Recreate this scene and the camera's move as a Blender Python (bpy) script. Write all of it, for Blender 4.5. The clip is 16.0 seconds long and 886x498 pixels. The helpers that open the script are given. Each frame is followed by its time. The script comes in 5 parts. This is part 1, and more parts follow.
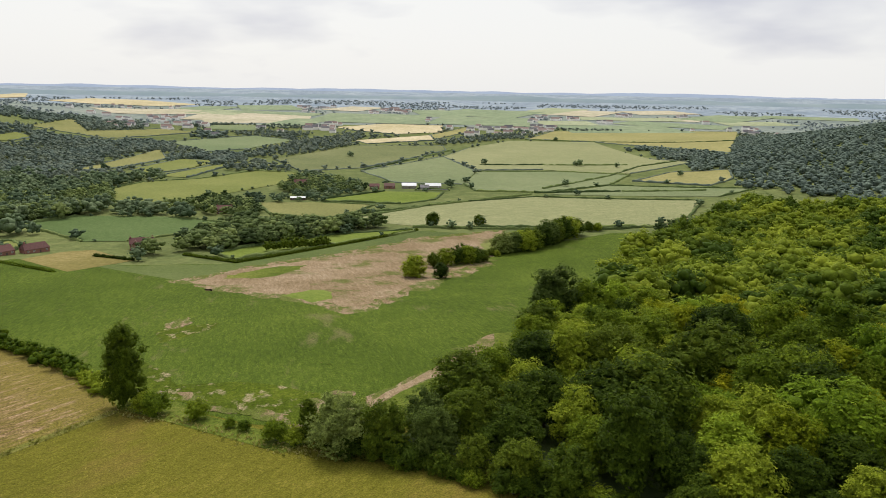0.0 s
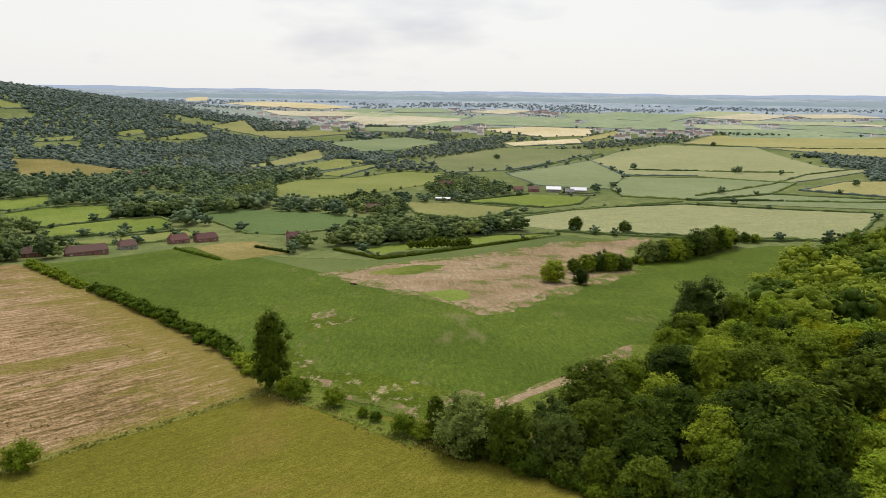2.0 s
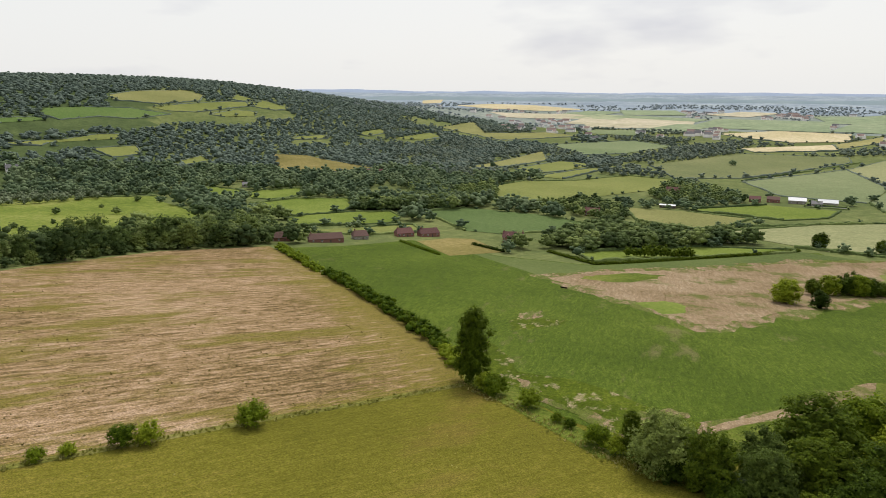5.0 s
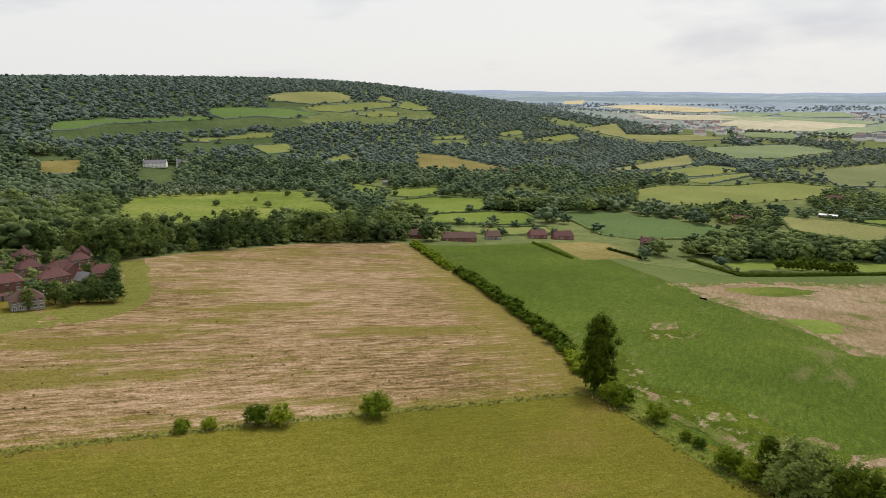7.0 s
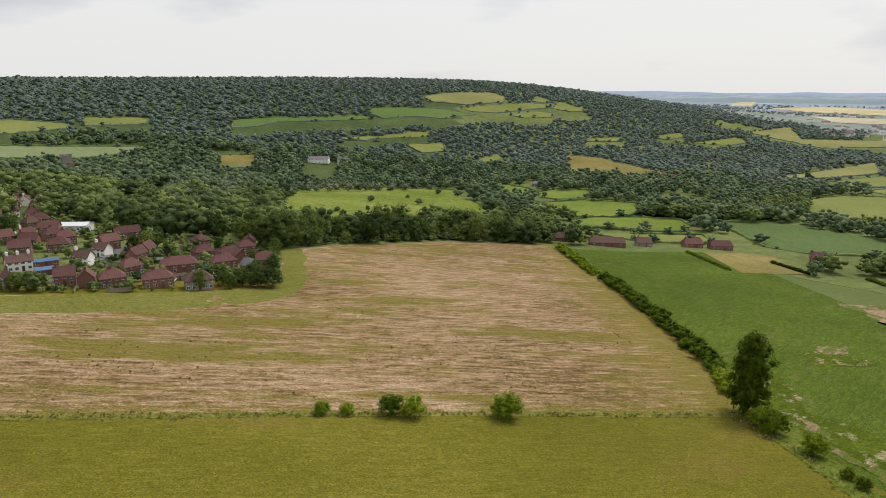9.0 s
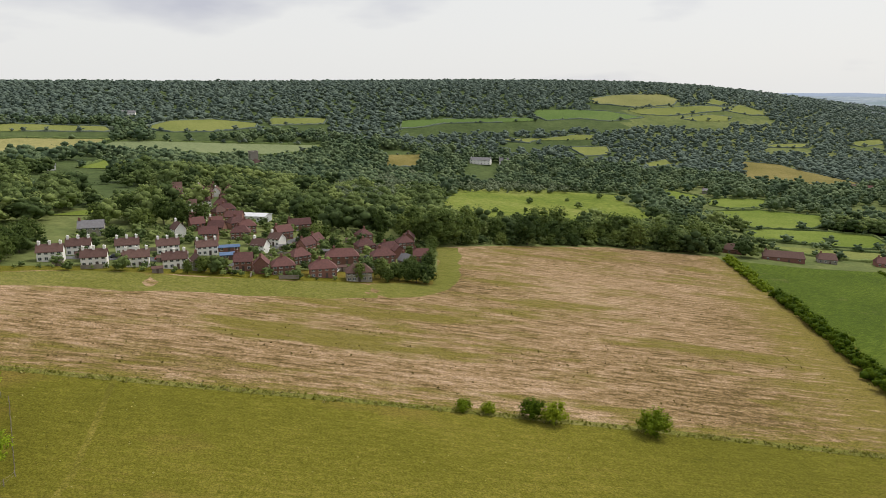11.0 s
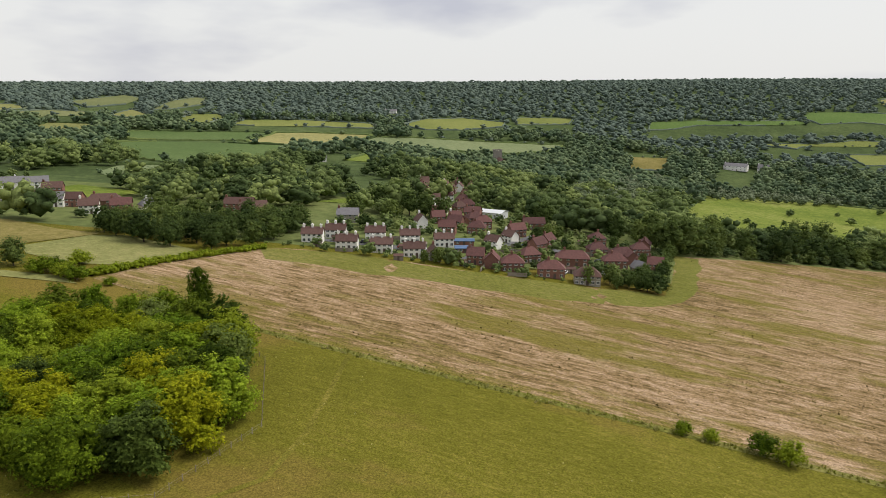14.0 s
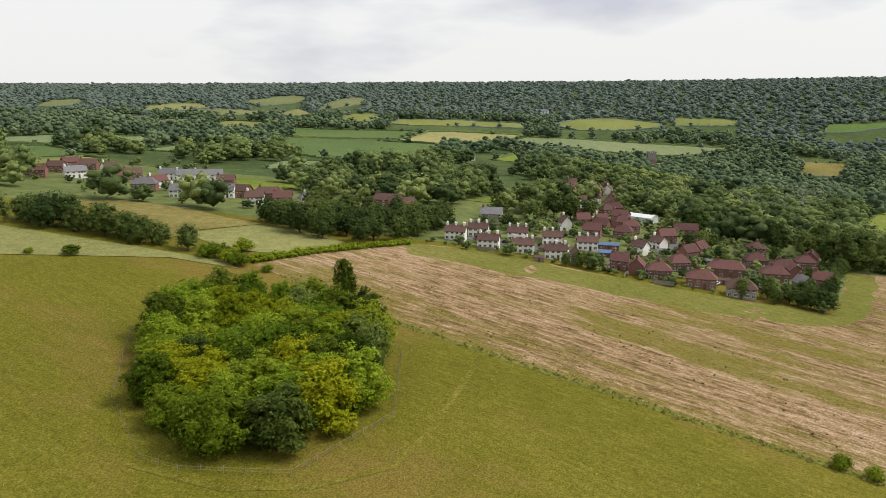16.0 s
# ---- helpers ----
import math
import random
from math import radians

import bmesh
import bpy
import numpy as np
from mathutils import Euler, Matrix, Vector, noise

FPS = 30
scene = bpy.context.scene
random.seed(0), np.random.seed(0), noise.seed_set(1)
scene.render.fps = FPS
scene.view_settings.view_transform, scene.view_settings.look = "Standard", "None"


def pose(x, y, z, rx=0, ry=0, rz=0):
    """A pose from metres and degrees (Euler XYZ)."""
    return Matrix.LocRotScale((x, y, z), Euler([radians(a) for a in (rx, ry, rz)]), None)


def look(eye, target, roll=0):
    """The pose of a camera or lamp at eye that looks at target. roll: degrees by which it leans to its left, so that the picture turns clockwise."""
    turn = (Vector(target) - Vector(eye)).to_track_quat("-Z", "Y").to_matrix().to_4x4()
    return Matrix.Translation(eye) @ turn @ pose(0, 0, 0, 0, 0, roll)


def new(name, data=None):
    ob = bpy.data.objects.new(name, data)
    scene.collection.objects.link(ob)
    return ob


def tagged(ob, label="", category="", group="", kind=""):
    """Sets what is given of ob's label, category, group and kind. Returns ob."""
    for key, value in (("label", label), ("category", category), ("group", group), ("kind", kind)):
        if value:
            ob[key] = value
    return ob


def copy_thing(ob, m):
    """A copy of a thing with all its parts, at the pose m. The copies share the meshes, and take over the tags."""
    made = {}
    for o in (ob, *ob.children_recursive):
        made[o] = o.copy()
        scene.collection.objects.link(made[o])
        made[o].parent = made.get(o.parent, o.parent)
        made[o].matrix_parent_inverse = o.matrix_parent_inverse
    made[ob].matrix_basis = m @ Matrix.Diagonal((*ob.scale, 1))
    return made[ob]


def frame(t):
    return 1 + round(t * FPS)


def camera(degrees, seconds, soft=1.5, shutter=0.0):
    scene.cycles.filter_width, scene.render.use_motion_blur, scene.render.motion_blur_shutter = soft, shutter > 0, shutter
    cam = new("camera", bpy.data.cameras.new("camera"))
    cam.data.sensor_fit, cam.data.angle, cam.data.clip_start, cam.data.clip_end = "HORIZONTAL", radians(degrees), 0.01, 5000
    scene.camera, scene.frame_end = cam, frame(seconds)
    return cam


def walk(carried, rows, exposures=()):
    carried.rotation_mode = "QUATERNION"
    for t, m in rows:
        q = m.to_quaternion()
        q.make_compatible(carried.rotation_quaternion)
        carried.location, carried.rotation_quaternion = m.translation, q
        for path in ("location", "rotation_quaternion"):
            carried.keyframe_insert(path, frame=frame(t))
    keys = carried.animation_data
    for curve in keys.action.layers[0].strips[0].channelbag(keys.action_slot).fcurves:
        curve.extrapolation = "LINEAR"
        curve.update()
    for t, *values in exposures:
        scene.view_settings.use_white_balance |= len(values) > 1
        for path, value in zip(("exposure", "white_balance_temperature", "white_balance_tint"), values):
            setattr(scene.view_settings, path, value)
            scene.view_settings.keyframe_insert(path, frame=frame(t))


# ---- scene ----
cam = camera(65.29, 16.0, soft=0.8)
EYE = 80.0
# seconds, metres from the first eye, then yaw, pitch, roll in degrees
ROWS = [
    (0.0, -0.00, -0.00, -0.00, 0.00, -12.74, 1.01),
    (0.5, 0.59, 0.04, 0.03, 2.99, -12.75, 0.94),
    (1.0, 1.15, 0.09, 0.07, 6.03, -12.74, 0.92),
    (1.5, 1.70, 0.14, 0.10, 9.03, -12.72, 0.84),
    (2.0, 2.25, 0.23, 0.13, 12.13, -12.71, 0.80),
    (2.5, 2.81, 0.36, 0.15, 15.27, -12.72, 0.73),
    (3.0, 3.37, 0.55, 0.16, 18.43, -12.74, 0.70),
    (3.5, 3.93, 0.78, 0.16, 21.65, -12.75, 0.64),
    (4.0, 4.48, 1.04, 0.16, 24.84, -12.74, 0.60),
    (6.5, 6.31, 2.90, 0.13, 38.84, -12.73, 0.30),
    (7.0, 6.53, 3.39, 0.12, 41.99, -12.74, 0.31),
    (7.5, 6.75, 3.90, 0.10, 45.52, -12.76, 0.32),
    (8.0, 6.96, 4.40, 0.07, 48.54, -12.75, 0.34),
    (8.5, 7.17, 4.90, 0.02, 51.38, -12.76, 0.37),
    (9.0, 7.37, 5.39, -0.03, 54.50, -12.75, 0.39),
    (11.5, 8.10, 7.79, -0.19, 71.15, -12.66, 0.37),
    (12.0, 8.10, 8.31, -0.20, 74.34, -12.67, 0.39),
    (12.5, 8.07, 8.84, -0.20, 77.66, -12.68, 0.37),
    (13.0, 7.99, 9.35, -0.20, 81.29, -12.71, 0.37),
    (13.5, 7.87, 9.87, -0.18, 84.70, -12.73, 0.39),
    (14.0, 7.72, 10.37, -0.15, 87.84, -12.76, 0.38),
    (14.5, 7.58, 10.88, -0.12, 90.99, -12.74, 0.35),
    (15.0, 7.48, 11.39, -0.10, 94.20, -12.79, 0.29),
    (15.5, 7.40, 11.88, -0.08, 97.24, -12.81, 0.28),
    (16.0, 7.36, 12.35, -0.06, 100.21, -12.83, 0.23),
]
walk(cam, [(t, pose(x, y, EYE + z, 0, 0, yaw) @ pose(0, 0, 0, 90 + pitch, 0, 0) @ pose(0, 0, 0, 0, 0, roll)) for t, x, y, z, yaw, pitch, roll in ROWS],
     [(0.0, 0.02), (4.0, 0.0), (8.0, -0.08), (12.5, -0.09), (14.0, -0.08), (15.0, -0.01), (16.0, 0.05)])

from mathutils import geometry

# ---- world, sun, exposure ----
SUN_AZ, SUN_EL = 345.0, 52.0      # compass degrees clockwise from +y, height above the horizon
world = bpy.data.worlds.new("overcast_sky")
scene.world = world
world.use_nodes = True
wn, wl = world.node_tree.nodes, world.node_tree.links
wn.clear()
out = wn.new("ShaderNodeOutputWorld")
bg = wn.new("ShaderNodeBackground")
sky = wn.new("ShaderNodeTexSky")
sky.sky_type, sky.sun_disc = "NISHITA", False
sky.sun_elevation, sky.sun_rotation = radians(SUN_EL), radians(SUN_AZ)
sky.air_density, sky.dust_density = 1.0, 3.0
coord = wn.new("ShaderNodeTexCoord")
squash = wn.new("ShaderNodeMapping")
squash.inputs["Scale"].default_value = (1.0, 1.0, 3.4)
squash.inputs["Location"].default_value = (0.35, 0.1, 0.0)
clouds = wn.new("ShaderNodeTexNoise")
clouds.inputs["Scale"].default_value, clouds.inputs["Detail"].default_value = 2.1, 5.0
clouds.inputs["Roughness"].default_value = 0.5
tone = wn.new("ShaderNodeValToRGB")
tone.color_ramp.elements[0].position, tone.color_ramp.elements[0].color = 0.41, (6.3, 6.4, 7.2, 1)
tone.color_ramp.elements[1].position, tone.color_ramp.elements[1].color = 0.56, (9.35, 9.35, 9.25, 1)
veil = wn.new("ShaderNodeMix")
veil.data_type = "RGBA"
veil.inputs[0].default_value = 0.88
wl.new(coord.outputs["Generated"], squash.inputs["Vector"])
wl.new(squash.outputs["Vector"], clouds.inputs["Vector"])
split = wn.new("ShaderNodeSeparateXYZ")
wl.new(coord.outputs["Generated"], split.inputs[0])
lift = wn.new("ShaderNodeMapRange")
lift.inputs["From Min"].default_value, lift.inputs["From Max"].default_value = 0.035, 0.15
lift.inputs["To Min"].default_value, lift.inputs["To Max"].default_value = 0.16, 0.0
wl.new(split.outputs["Z"], lift.inputs["Value"])
clear = wn.new("ShaderNodeMath")
wl.new(clouds.outputs["Fac"], clear.inputs[0])
wl.new(lift.outputs[0], clear.inputs[1])
wl.new(clear.outputs[0], tone.inputs["Fac"])
wl.new(sky.outputs["Color"], veil.inputs[6])
wl.new(tone.outputs["Color"], veil.inputs[7])
wl.new(veil.outputs[2], bg.inputs["Color"])
bg.inputs["Strength"].default_value = 0.10
wl.new(bg.outputs["Background"], out.inputs["Surface"])

sun_data = bpy.data.lights.new("sun", "SUN")
sun_data.energy, sun_data.angle, sun_data.color = 2.75, radians(22), (1.0, 0.95, 0.86)
sun_ob = new("sun", sun_data)
sa, se = radians(SUN_AZ), radians(SUN_EL)
sun_ob.matrix_world = look((0, 0, 600), (-600 * math.sin(sa) * math.cos(se), -600 * math.cos(sa) * math.cos(se), 600 - 600 * math.sin(se)))


# ---- materials ----
def link(tree, a, b):
    tree.links.new(a, b)


def ramp_node(nodes, stops):
    r = nodes.new("ShaderNodeValToRGB")
    els = r.color_ramp.elements
    while len(els) < len(stops):
        els.new(0.5)
    for e, (p, c) in zip(els, stops):
        e.position, e.color = p, (*c, 1)
    return r


def noise_node(tree, vec, scale, detail=4.0, rough=0.55):
    n = tree.nodes.new("ShaderNodeTexNoise")
    n.inputs["Scale"].default_value, n.inputs["Detail"].default_value, n.inputs["Roughness"].default_value = scale, detail, rough
    link(tree, vec, n.inputs["Vector"])
    return n.outputs["Fac"]


def math_node(tree, op, a, b):
    n = tree.nodes.new("ShaderNodeMath")
    n.operation = op
    for i, v in enumerate((a, b)):
        if isinstance(v, (int, float)):
            n.inputs[i].default_value = v
        else:
            link(tree, v, n.inputs[i])
    return n.outputs[0]


def mix_node(tree, fac, a, b, blend="MIX"):
    n = tree.nodes.new("ShaderNodeMix")
    n.data_type, n.blend_type = "RGBA", blend
    for i, v in ((0, fac), (6, a), (7, b)):
        if isinstance(v, (int, float)):
            n.inputs[i].default_value = v
        elif isinstance(v, tuple):
            n.inputs[i].default_value = (*v, 1)
        else:
            link(tree, v, n.inputs[i])
    return n.outputs[2]


def base_material(name, rough=0.9):
    m = bpy.data.materials.new(name)
    m.use_nodes = True
    t = m.node_tree
    t.nodes.clear()
    o = t.nodes.new("ShaderNodeOutputMaterial")
    b = t.nodes.new("ShaderNodeBsdfPrincipled")
    b.inputs["Roughness"].default_value = rough
    b.inputs["Specular IOR Level"].default_value = 0.15
    link(t, b.outputs[0], o.inputs[0])
    g = t.nodes.new("ShaderNodeNewGeometry")
    return m, t, b, g.outputs["Position"]


def bump_to(tree, bsdf, height, strength, distance):
    n = tree.nodes.new("ShaderNodeBump")
    n.inputs["Strength"].default_value, n.inputs["Distance"].default_value = strength, distance
    link(tree, height, n.inputs["Height"])
    link(tree, n.outputs[0], bsdf.inputs["Normal"])


def ground_cover(name, low, mid, high, big=0.02, small=0.5, heading=None, stripe=0.12, rows=0.25, patch=None, patch_at=0.6, weight=0.5, streak=0.0, patch_size=0.0, span=0.12, margins=(), grit=1.0):
    """Grass, crop or soil: large patches and fine grain of three tones, with mown or sown lines along a heading."""
    m, t, b, pos = base_material(name, 0.95)
    grit = grit * 0.45 if small <= 0.4 else grit
    b.inputs["Specular IOR Level"].default_value = 0.05
    large = noise_node(t, pos, big, 5.0, 0.6)
    fine = noise_node(t, pos, small, 6.0, 0.65)
    mixed = math_node(t, "ADD", math_node(t, "MULTIPLY", large, 1 - weight), math_node(t, "MULTIPLY", fine, weight))
    if heading is not None:
        mp = t.nodes.new("ShaderNodeMapping")
        mp.vector_type = "TEXTURE"
        mp.inputs["Rotation"].default_value = (0, 0, radians(heading))
        mp.inputs["Scale"].default_value = (1.0 / stripe * 6, 1.0 / stripe, 1.0 / stripe)
        link(t, pos, mp.inputs["Vector"])
        lines = noise_node(t, mp.outputs[0], 1.0, 5.0, 0.7)
        mixed = math_node(t, "ADD", math_node(t, "MULTIPLY", mixed, 1 - rows), math_node(t, "MULTIPLY", lines, rows))
    r = ramp_node(t.nodes, [(0.5 - span, low), (0.5, mid), (0.5 + span, high)])
    link(t, mixed, r.inputs[0])
    colour = r.outputs[0]
    if patch is not None:
        where = pos
        if streak:
            mq = t.nodes.new("ShaderNodeMapping")
            mq.vector_type = "TEXTURE"
            mq.inputs["Rotation"].default_value = (0, 0, radians(heading))
            mq.inputs["Scale"].default_value = (streak, 1.0, 1.0)
            link(t, pos, mq.inputs["Vector"])
            where = mq.outputs[0]
        pn = noise_node(t, where, patch_size or big * 1.7, 6.0, 0.7)
        pr = ramp_node(t.nodes, [(patch_at, (0, 0, 0)), (patch_at + 0.10, (0.85, 0.85, 0.85))])
        link(t, pn, pr.inputs[0])
        colour = mix_node(t, pr.outputs[0], colour, patch)
    for px, py, nx, ny, wide, tint in margins:
        # unmown or thin strip along one straight side of the field
        away = t.nodes.new("ShaderNodeVectorMath")
        away.operation = "DOT_PRODUCT"
        away.inputs[1].default_value = (nx, ny, 0)
        link(t, pos, away.inputs[0])
        dist = math_node(t, "ADD", away.outputs["Value"], -(px * nx + py * ny))
        wavy = math_node(t, "ADD", dist, math_node(t, "MULTIPLY", math_node(t, "ADD", lines if heading is not None else large, -0.5), wide * 4.5))
        band = t.nodes.new("ShaderNodeMapRange")
        band.inputs["From Min"].default_value, band.inputs["From Max"].default_value = 0.25 * wide, 1.3 * wide
        band.inputs["To Min"].default_value, band.inputs["To Max"].default_value = 0.85, 0.0
        link(t, wavy, band.inputs["Value"])
        colour = mix_node(t, band.outputs[0], colour, tint)
    grain = noise_node(t, pos, small * 3, 5.0, 0.8)
    speck = ramp_node(t.nodes, [(0.37, (1 - 0.48 * grit,) * 3), (0.63, (1 + 0.42 * grit,) * 3)])
    link(t, grain, speck.inputs[0])
    colour = mix_node(t, 0.95, colour, speck.outputs[0], "MULTIPLY")
    link(t, colour, b.inputs["Base Color"])
    bump_to(t, b, fine, 0.7, 0.3)
    return m


MOWN = 67.0     # heading of the mown lines, degrees from +x
COVER = {
    "pasture": ground_cover("pasture_grass", (0.086, 0.085, 0.010), (0.136, 0.128, 0.016), (0.215, 0.182, 0.034), 0.012, 0.9, MOWN, 0.9, 0.34, (0.175, 0.130, 0.030), 0.50, span=0.15, streak=2.0, patch_size=0.018),
    "stubble": ground_cover("hay_stubble", (0.095, 0.068, 0.022), (0.255, 0.172, 0.086), (0.41, 0.290, 0.190), 0.010, 0.8, MOWN, 0.62, 0.52, (0.150, 0.130, 0.022), 0.51, streak=4.5, patch_size=0.055, span=0.085, grit=1.35, margins=((-82, 163, -0.61, -0.79, 20.0, (0.175, 0.145, 0.03)), (-82, 163, -0.93, 0.37, 7.0, (0.16, 0.14, 0.025)))),
    "crop_green": ground_cover("young_crop", (0.044, 0.070, 0.008), (0.074, 0.110, 0.012), (0.120, 0.156, 0.022), 0.014, 1.1, 105.0, 0.9, 0.4, (0.15, 0.140, 0.055), 0.60, streak=3.0, patch_size=0.05, span=0.11, grit=1.5),
    "crop_dark": ground_cover("dark_green_crop", (0.080, 0.122, 0.038), (0.098, 0.145, 0.047), (0.125, 0.170, 0.060), 0.008, 0.25),
    "crop_green2": ground_cover("bright_green_crop", (0.085, 0.140, 0.036), (0.105, 0.160, 0.044), (0.135, 0.185, 0.055), 0.008, 0.25),
    "crop_pale": ground_cover("pale_green_crop", (0.14, 0.185, 0.086), (0.175, 0.215, 0.105), (0.22, 0.25, 0.13), 0.006, 0.2),
    "crop_strip": ground_cover("grey_green_crop", (0.080, 0.110, 0.032), (0.105, 0.135, 0.040), (0.135, 0.160, 0.055), 0.01, 0.4),
    "crop_olive": ground_cover("olive_crop", (0.13, 0.15, 0.062), (0.165, 0.182, 0.076), (0.21, 0.215, 0.098), 0.006, 0.2),
    "wheat": ground_cover("ripening_wheat", (0.205, 0.220, 0.105), (0.25, 0.26, 0.125), (0.305, 0.30, 0.155), 0.006, 0.15, 20.0, 0.2, 0.4),
    "wheat_green": ground_cover("green_wheat", (0.15, 0.185, 0.088), (0.185, 0.218, 0.105), (0.23, 0.252, 0.13), 0.006, 0.15, 20.0, 0.2, 0.4),
    "wheat_gold": ground_cover("golden_wheat", (0.23, 0.22, 0.085), (0.285, 0.265, 0.105), (0.34, 0.305, 0.13), 0.006, 0.15),
    "grass_lush": ground_cover("lush_grass", (0.105, 0.15, 0.022), (0.145, 0.19, 0.034), (0.19, 0.23, 0.05), 0.015, 0.4),
    "grass_yellow": ground_cover("yellow_green_grass", (0.145, 0.170, 0.045), (0.182, 0.202, 0.058), (0.23, 0.24, 0.075), 0.01, 0.3),
    "grass_pale": ground_cover("pale_grass", (0.165, 0.172, 0.060), (0.21, 0.212, 0.076), (0.265, 0.25, 0.10), 0.01, 0.3),
    "meadow": ground_cover("rough_meadow", (0.10, 0.14, 0.02), (0.16, 0.20, 0.035), (0.24, 0.25, 0.07), 0.012, 0.2),
    "hay": ground_cover("dry_grass", (0.14, 0.125, 0.035), (0.20, 0.17, 0.055), (0.27, 0.22, 0.085), 0.015, 0.3),
    "verge": ground_cover("verge_grass", (0.07, 0.10, 0.012), (0.12, 0.15, 0.022), (0.20, 0.20, 0.05), 0.03, 0.6),
    "margin": ground_cover("grass_margin", (0.115, 0.122, 0.022), (0.155, 0.155, 0.034), (0.215, 0.198, 0.065), 0.02, 0.5, MOWN, 0.5, 0.3),
    "sand": ground_cover("bare_pale_soil", (0.14, 0.10, 0.045), (0.26, 0.188, 0.112), (0.38, 0.295, 0.20), 0.02, 0.9, 105.0, 0.6, 0.35, (0.10, 0.12, 0.022), 0.52),
    "bare_mix": ground_cover("soil_between_plants", (0.14, 0.10, 0.045), (0.25, 0.182, 0.108), (0.36, 0.28, 0.19), 0.05, 0.9, 105.0, 0.7, 0.35, (0.082, 0.118, 0.012), 0.43, streak=2.2, patch_size=0.16, grit=1.4),
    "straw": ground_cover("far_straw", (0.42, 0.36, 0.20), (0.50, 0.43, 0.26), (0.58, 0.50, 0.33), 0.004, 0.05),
    "tarmac": ground_cover("grey_tarmac", (0.10, 0.10, 0.10), (0.14, 0.14, 0.145), (0.19, 0.19, 0.19), 0.05, 1.0),
    # distance haze is mixed into the base colour of this cover
    "distance": ground_cover("haze_tinted_plain", (0.17, 0.205, 0.185), (0.21, 0.245, 0.215), (0.27, 0.295, 0.25), 0.004, 0.02),
    "speckled": ground_cover("thin_crop_on_soil", (0.042, 0.062, 0.004), (0.070, 0.098, 0.007), (0.125, 0.15, 0.016), 0.05, 0.6, 105.0, 0.9, 0.3, (0.36, 0.29, 0.18), 0.54, streak=1.6, patch_size=0.22),
    "worn": ground_cover("worn_grass", (0.100, 0.094, 0.014), (0.150, 0.136, 0.021), (0.228, 0.19, 0.04), 0.03, 0.9),
    # far covers: haze is put into the colours of the next four
    "haze_green": ground_cover("hazy_green_field", (0.19, 0.24, 0.14), (0.23, 0.28, 0.165), (0.27, 0.31, 0.19), 0.004, 0.02),
    "haze_pale": ground_cover("hazy_pale_field", (0.28, 0.31, 0.19), (0.32, 0.35, 0.21), (0.36, 0.38, 0.25), 0.004, 0.02),
    "haze_straw": ground_cover("hazy_straw_field", (0.40, 0.37, 0.25), (0.45, 0.41, 0.29), (0.52, 0.46, 0.34), 0.004, 0.02),
    "blue_plain": ground_cover("haze_blue_plain", (0.21, 0.26, 0.31), (0.26, 0.31, 0.36), (0.33, 0.38, 0.41), 0.003, 0.012),
    "wood_floor": ground_cover("wood_floor", (0.048, 0.070, 0.024), (0.070, 0.098, 0.034), (0.10, 0.13, 0.046), 0.01, 0.1),
    "land": ground_cover("wooded_land", (0.090, 0.118, 0.038), (0.130, 0.155, 0.052), (0.175, 0.195, 0.070), 0.006, 0.06),
}


def foliage(name, dark, mid, light, tint=False):
    """Leaves: tone by tree and by leaf spray, partly letting light through."""
    m = bpy.data.materials.new(name)
    m.use_nodes = True
    t = m.node_tree
    t.nodes.clear()
    o = t.nodes.new("ShaderNodeOutputMaterial")
    g = t.nodes.new("ShaderNodeNewGeometry")
    if tint:
        a = t.nodes.new("ShaderNodeAttribute")
        a.attribute_name = "tint"
        tree_tone = a.outputs["Fac"]
    else:
        a = t.nodes.new("ShaderNodeObjectInfo")
        tree_tone = a.outputs["Random"]
    fac = math_node(t, "ADD", math_node(t, "MULTIPLY", tree_tone, 0.86 if tint else 0.68), math_node(t, "MULTIPLY", g.outputs["Random Per Island"], 0.14 if tint else 0.32))
    r = ramp_node(t.nodes, [(0.12, dark), (0.5, mid), (0.92, light)])
    link(t, fac, r.inputs[0])
    grain = noise_node(t, g.outputs["Position"], 1.7 if not tint else 0.55, 4.0, 0.75)
    speck = ramp_node(t.nodes, [(0.38, (0.66, 0.67, 0.67)), (0.62, (1.27, 1.25, 1.22))] if tint else [(0.38, (0.45, 0.47, 0.47)), (0.62, (1.45, 1.4, 1.35))])
    link(t, grain, speck.inputs[0])
    leafy = mix_node(t, 0.85, r.outputs[0], speck.outputs[0], "MULTIPLY")
    d = t.nodes.new("ShaderNodeBsdfPrincipled")
    d.inputs["Roughness"].default_value, d.inputs["Specular IOR Level"].default_value = 0.75, 0.08
    link(t, leafy, d.inputs["Base Color"])
    bump_to(t, d, grain, 0.5 if tint else 0.8, 0.5)
    tr = t.nodes.new("ShaderNodeBsdfTranslucent")
    link(t, leafy, tr.inputs["Color"])
    mx = t.nodes.new("ShaderNodeMixShader")
    mx.inputs[0].default_value = 0.34
    link(t, d.outputs[0], mx.inputs[1])
    link(t, tr.outputs[0], mx.inputs[2])
    link(t, mx.outputs[0], o.inputs[0])
    return m


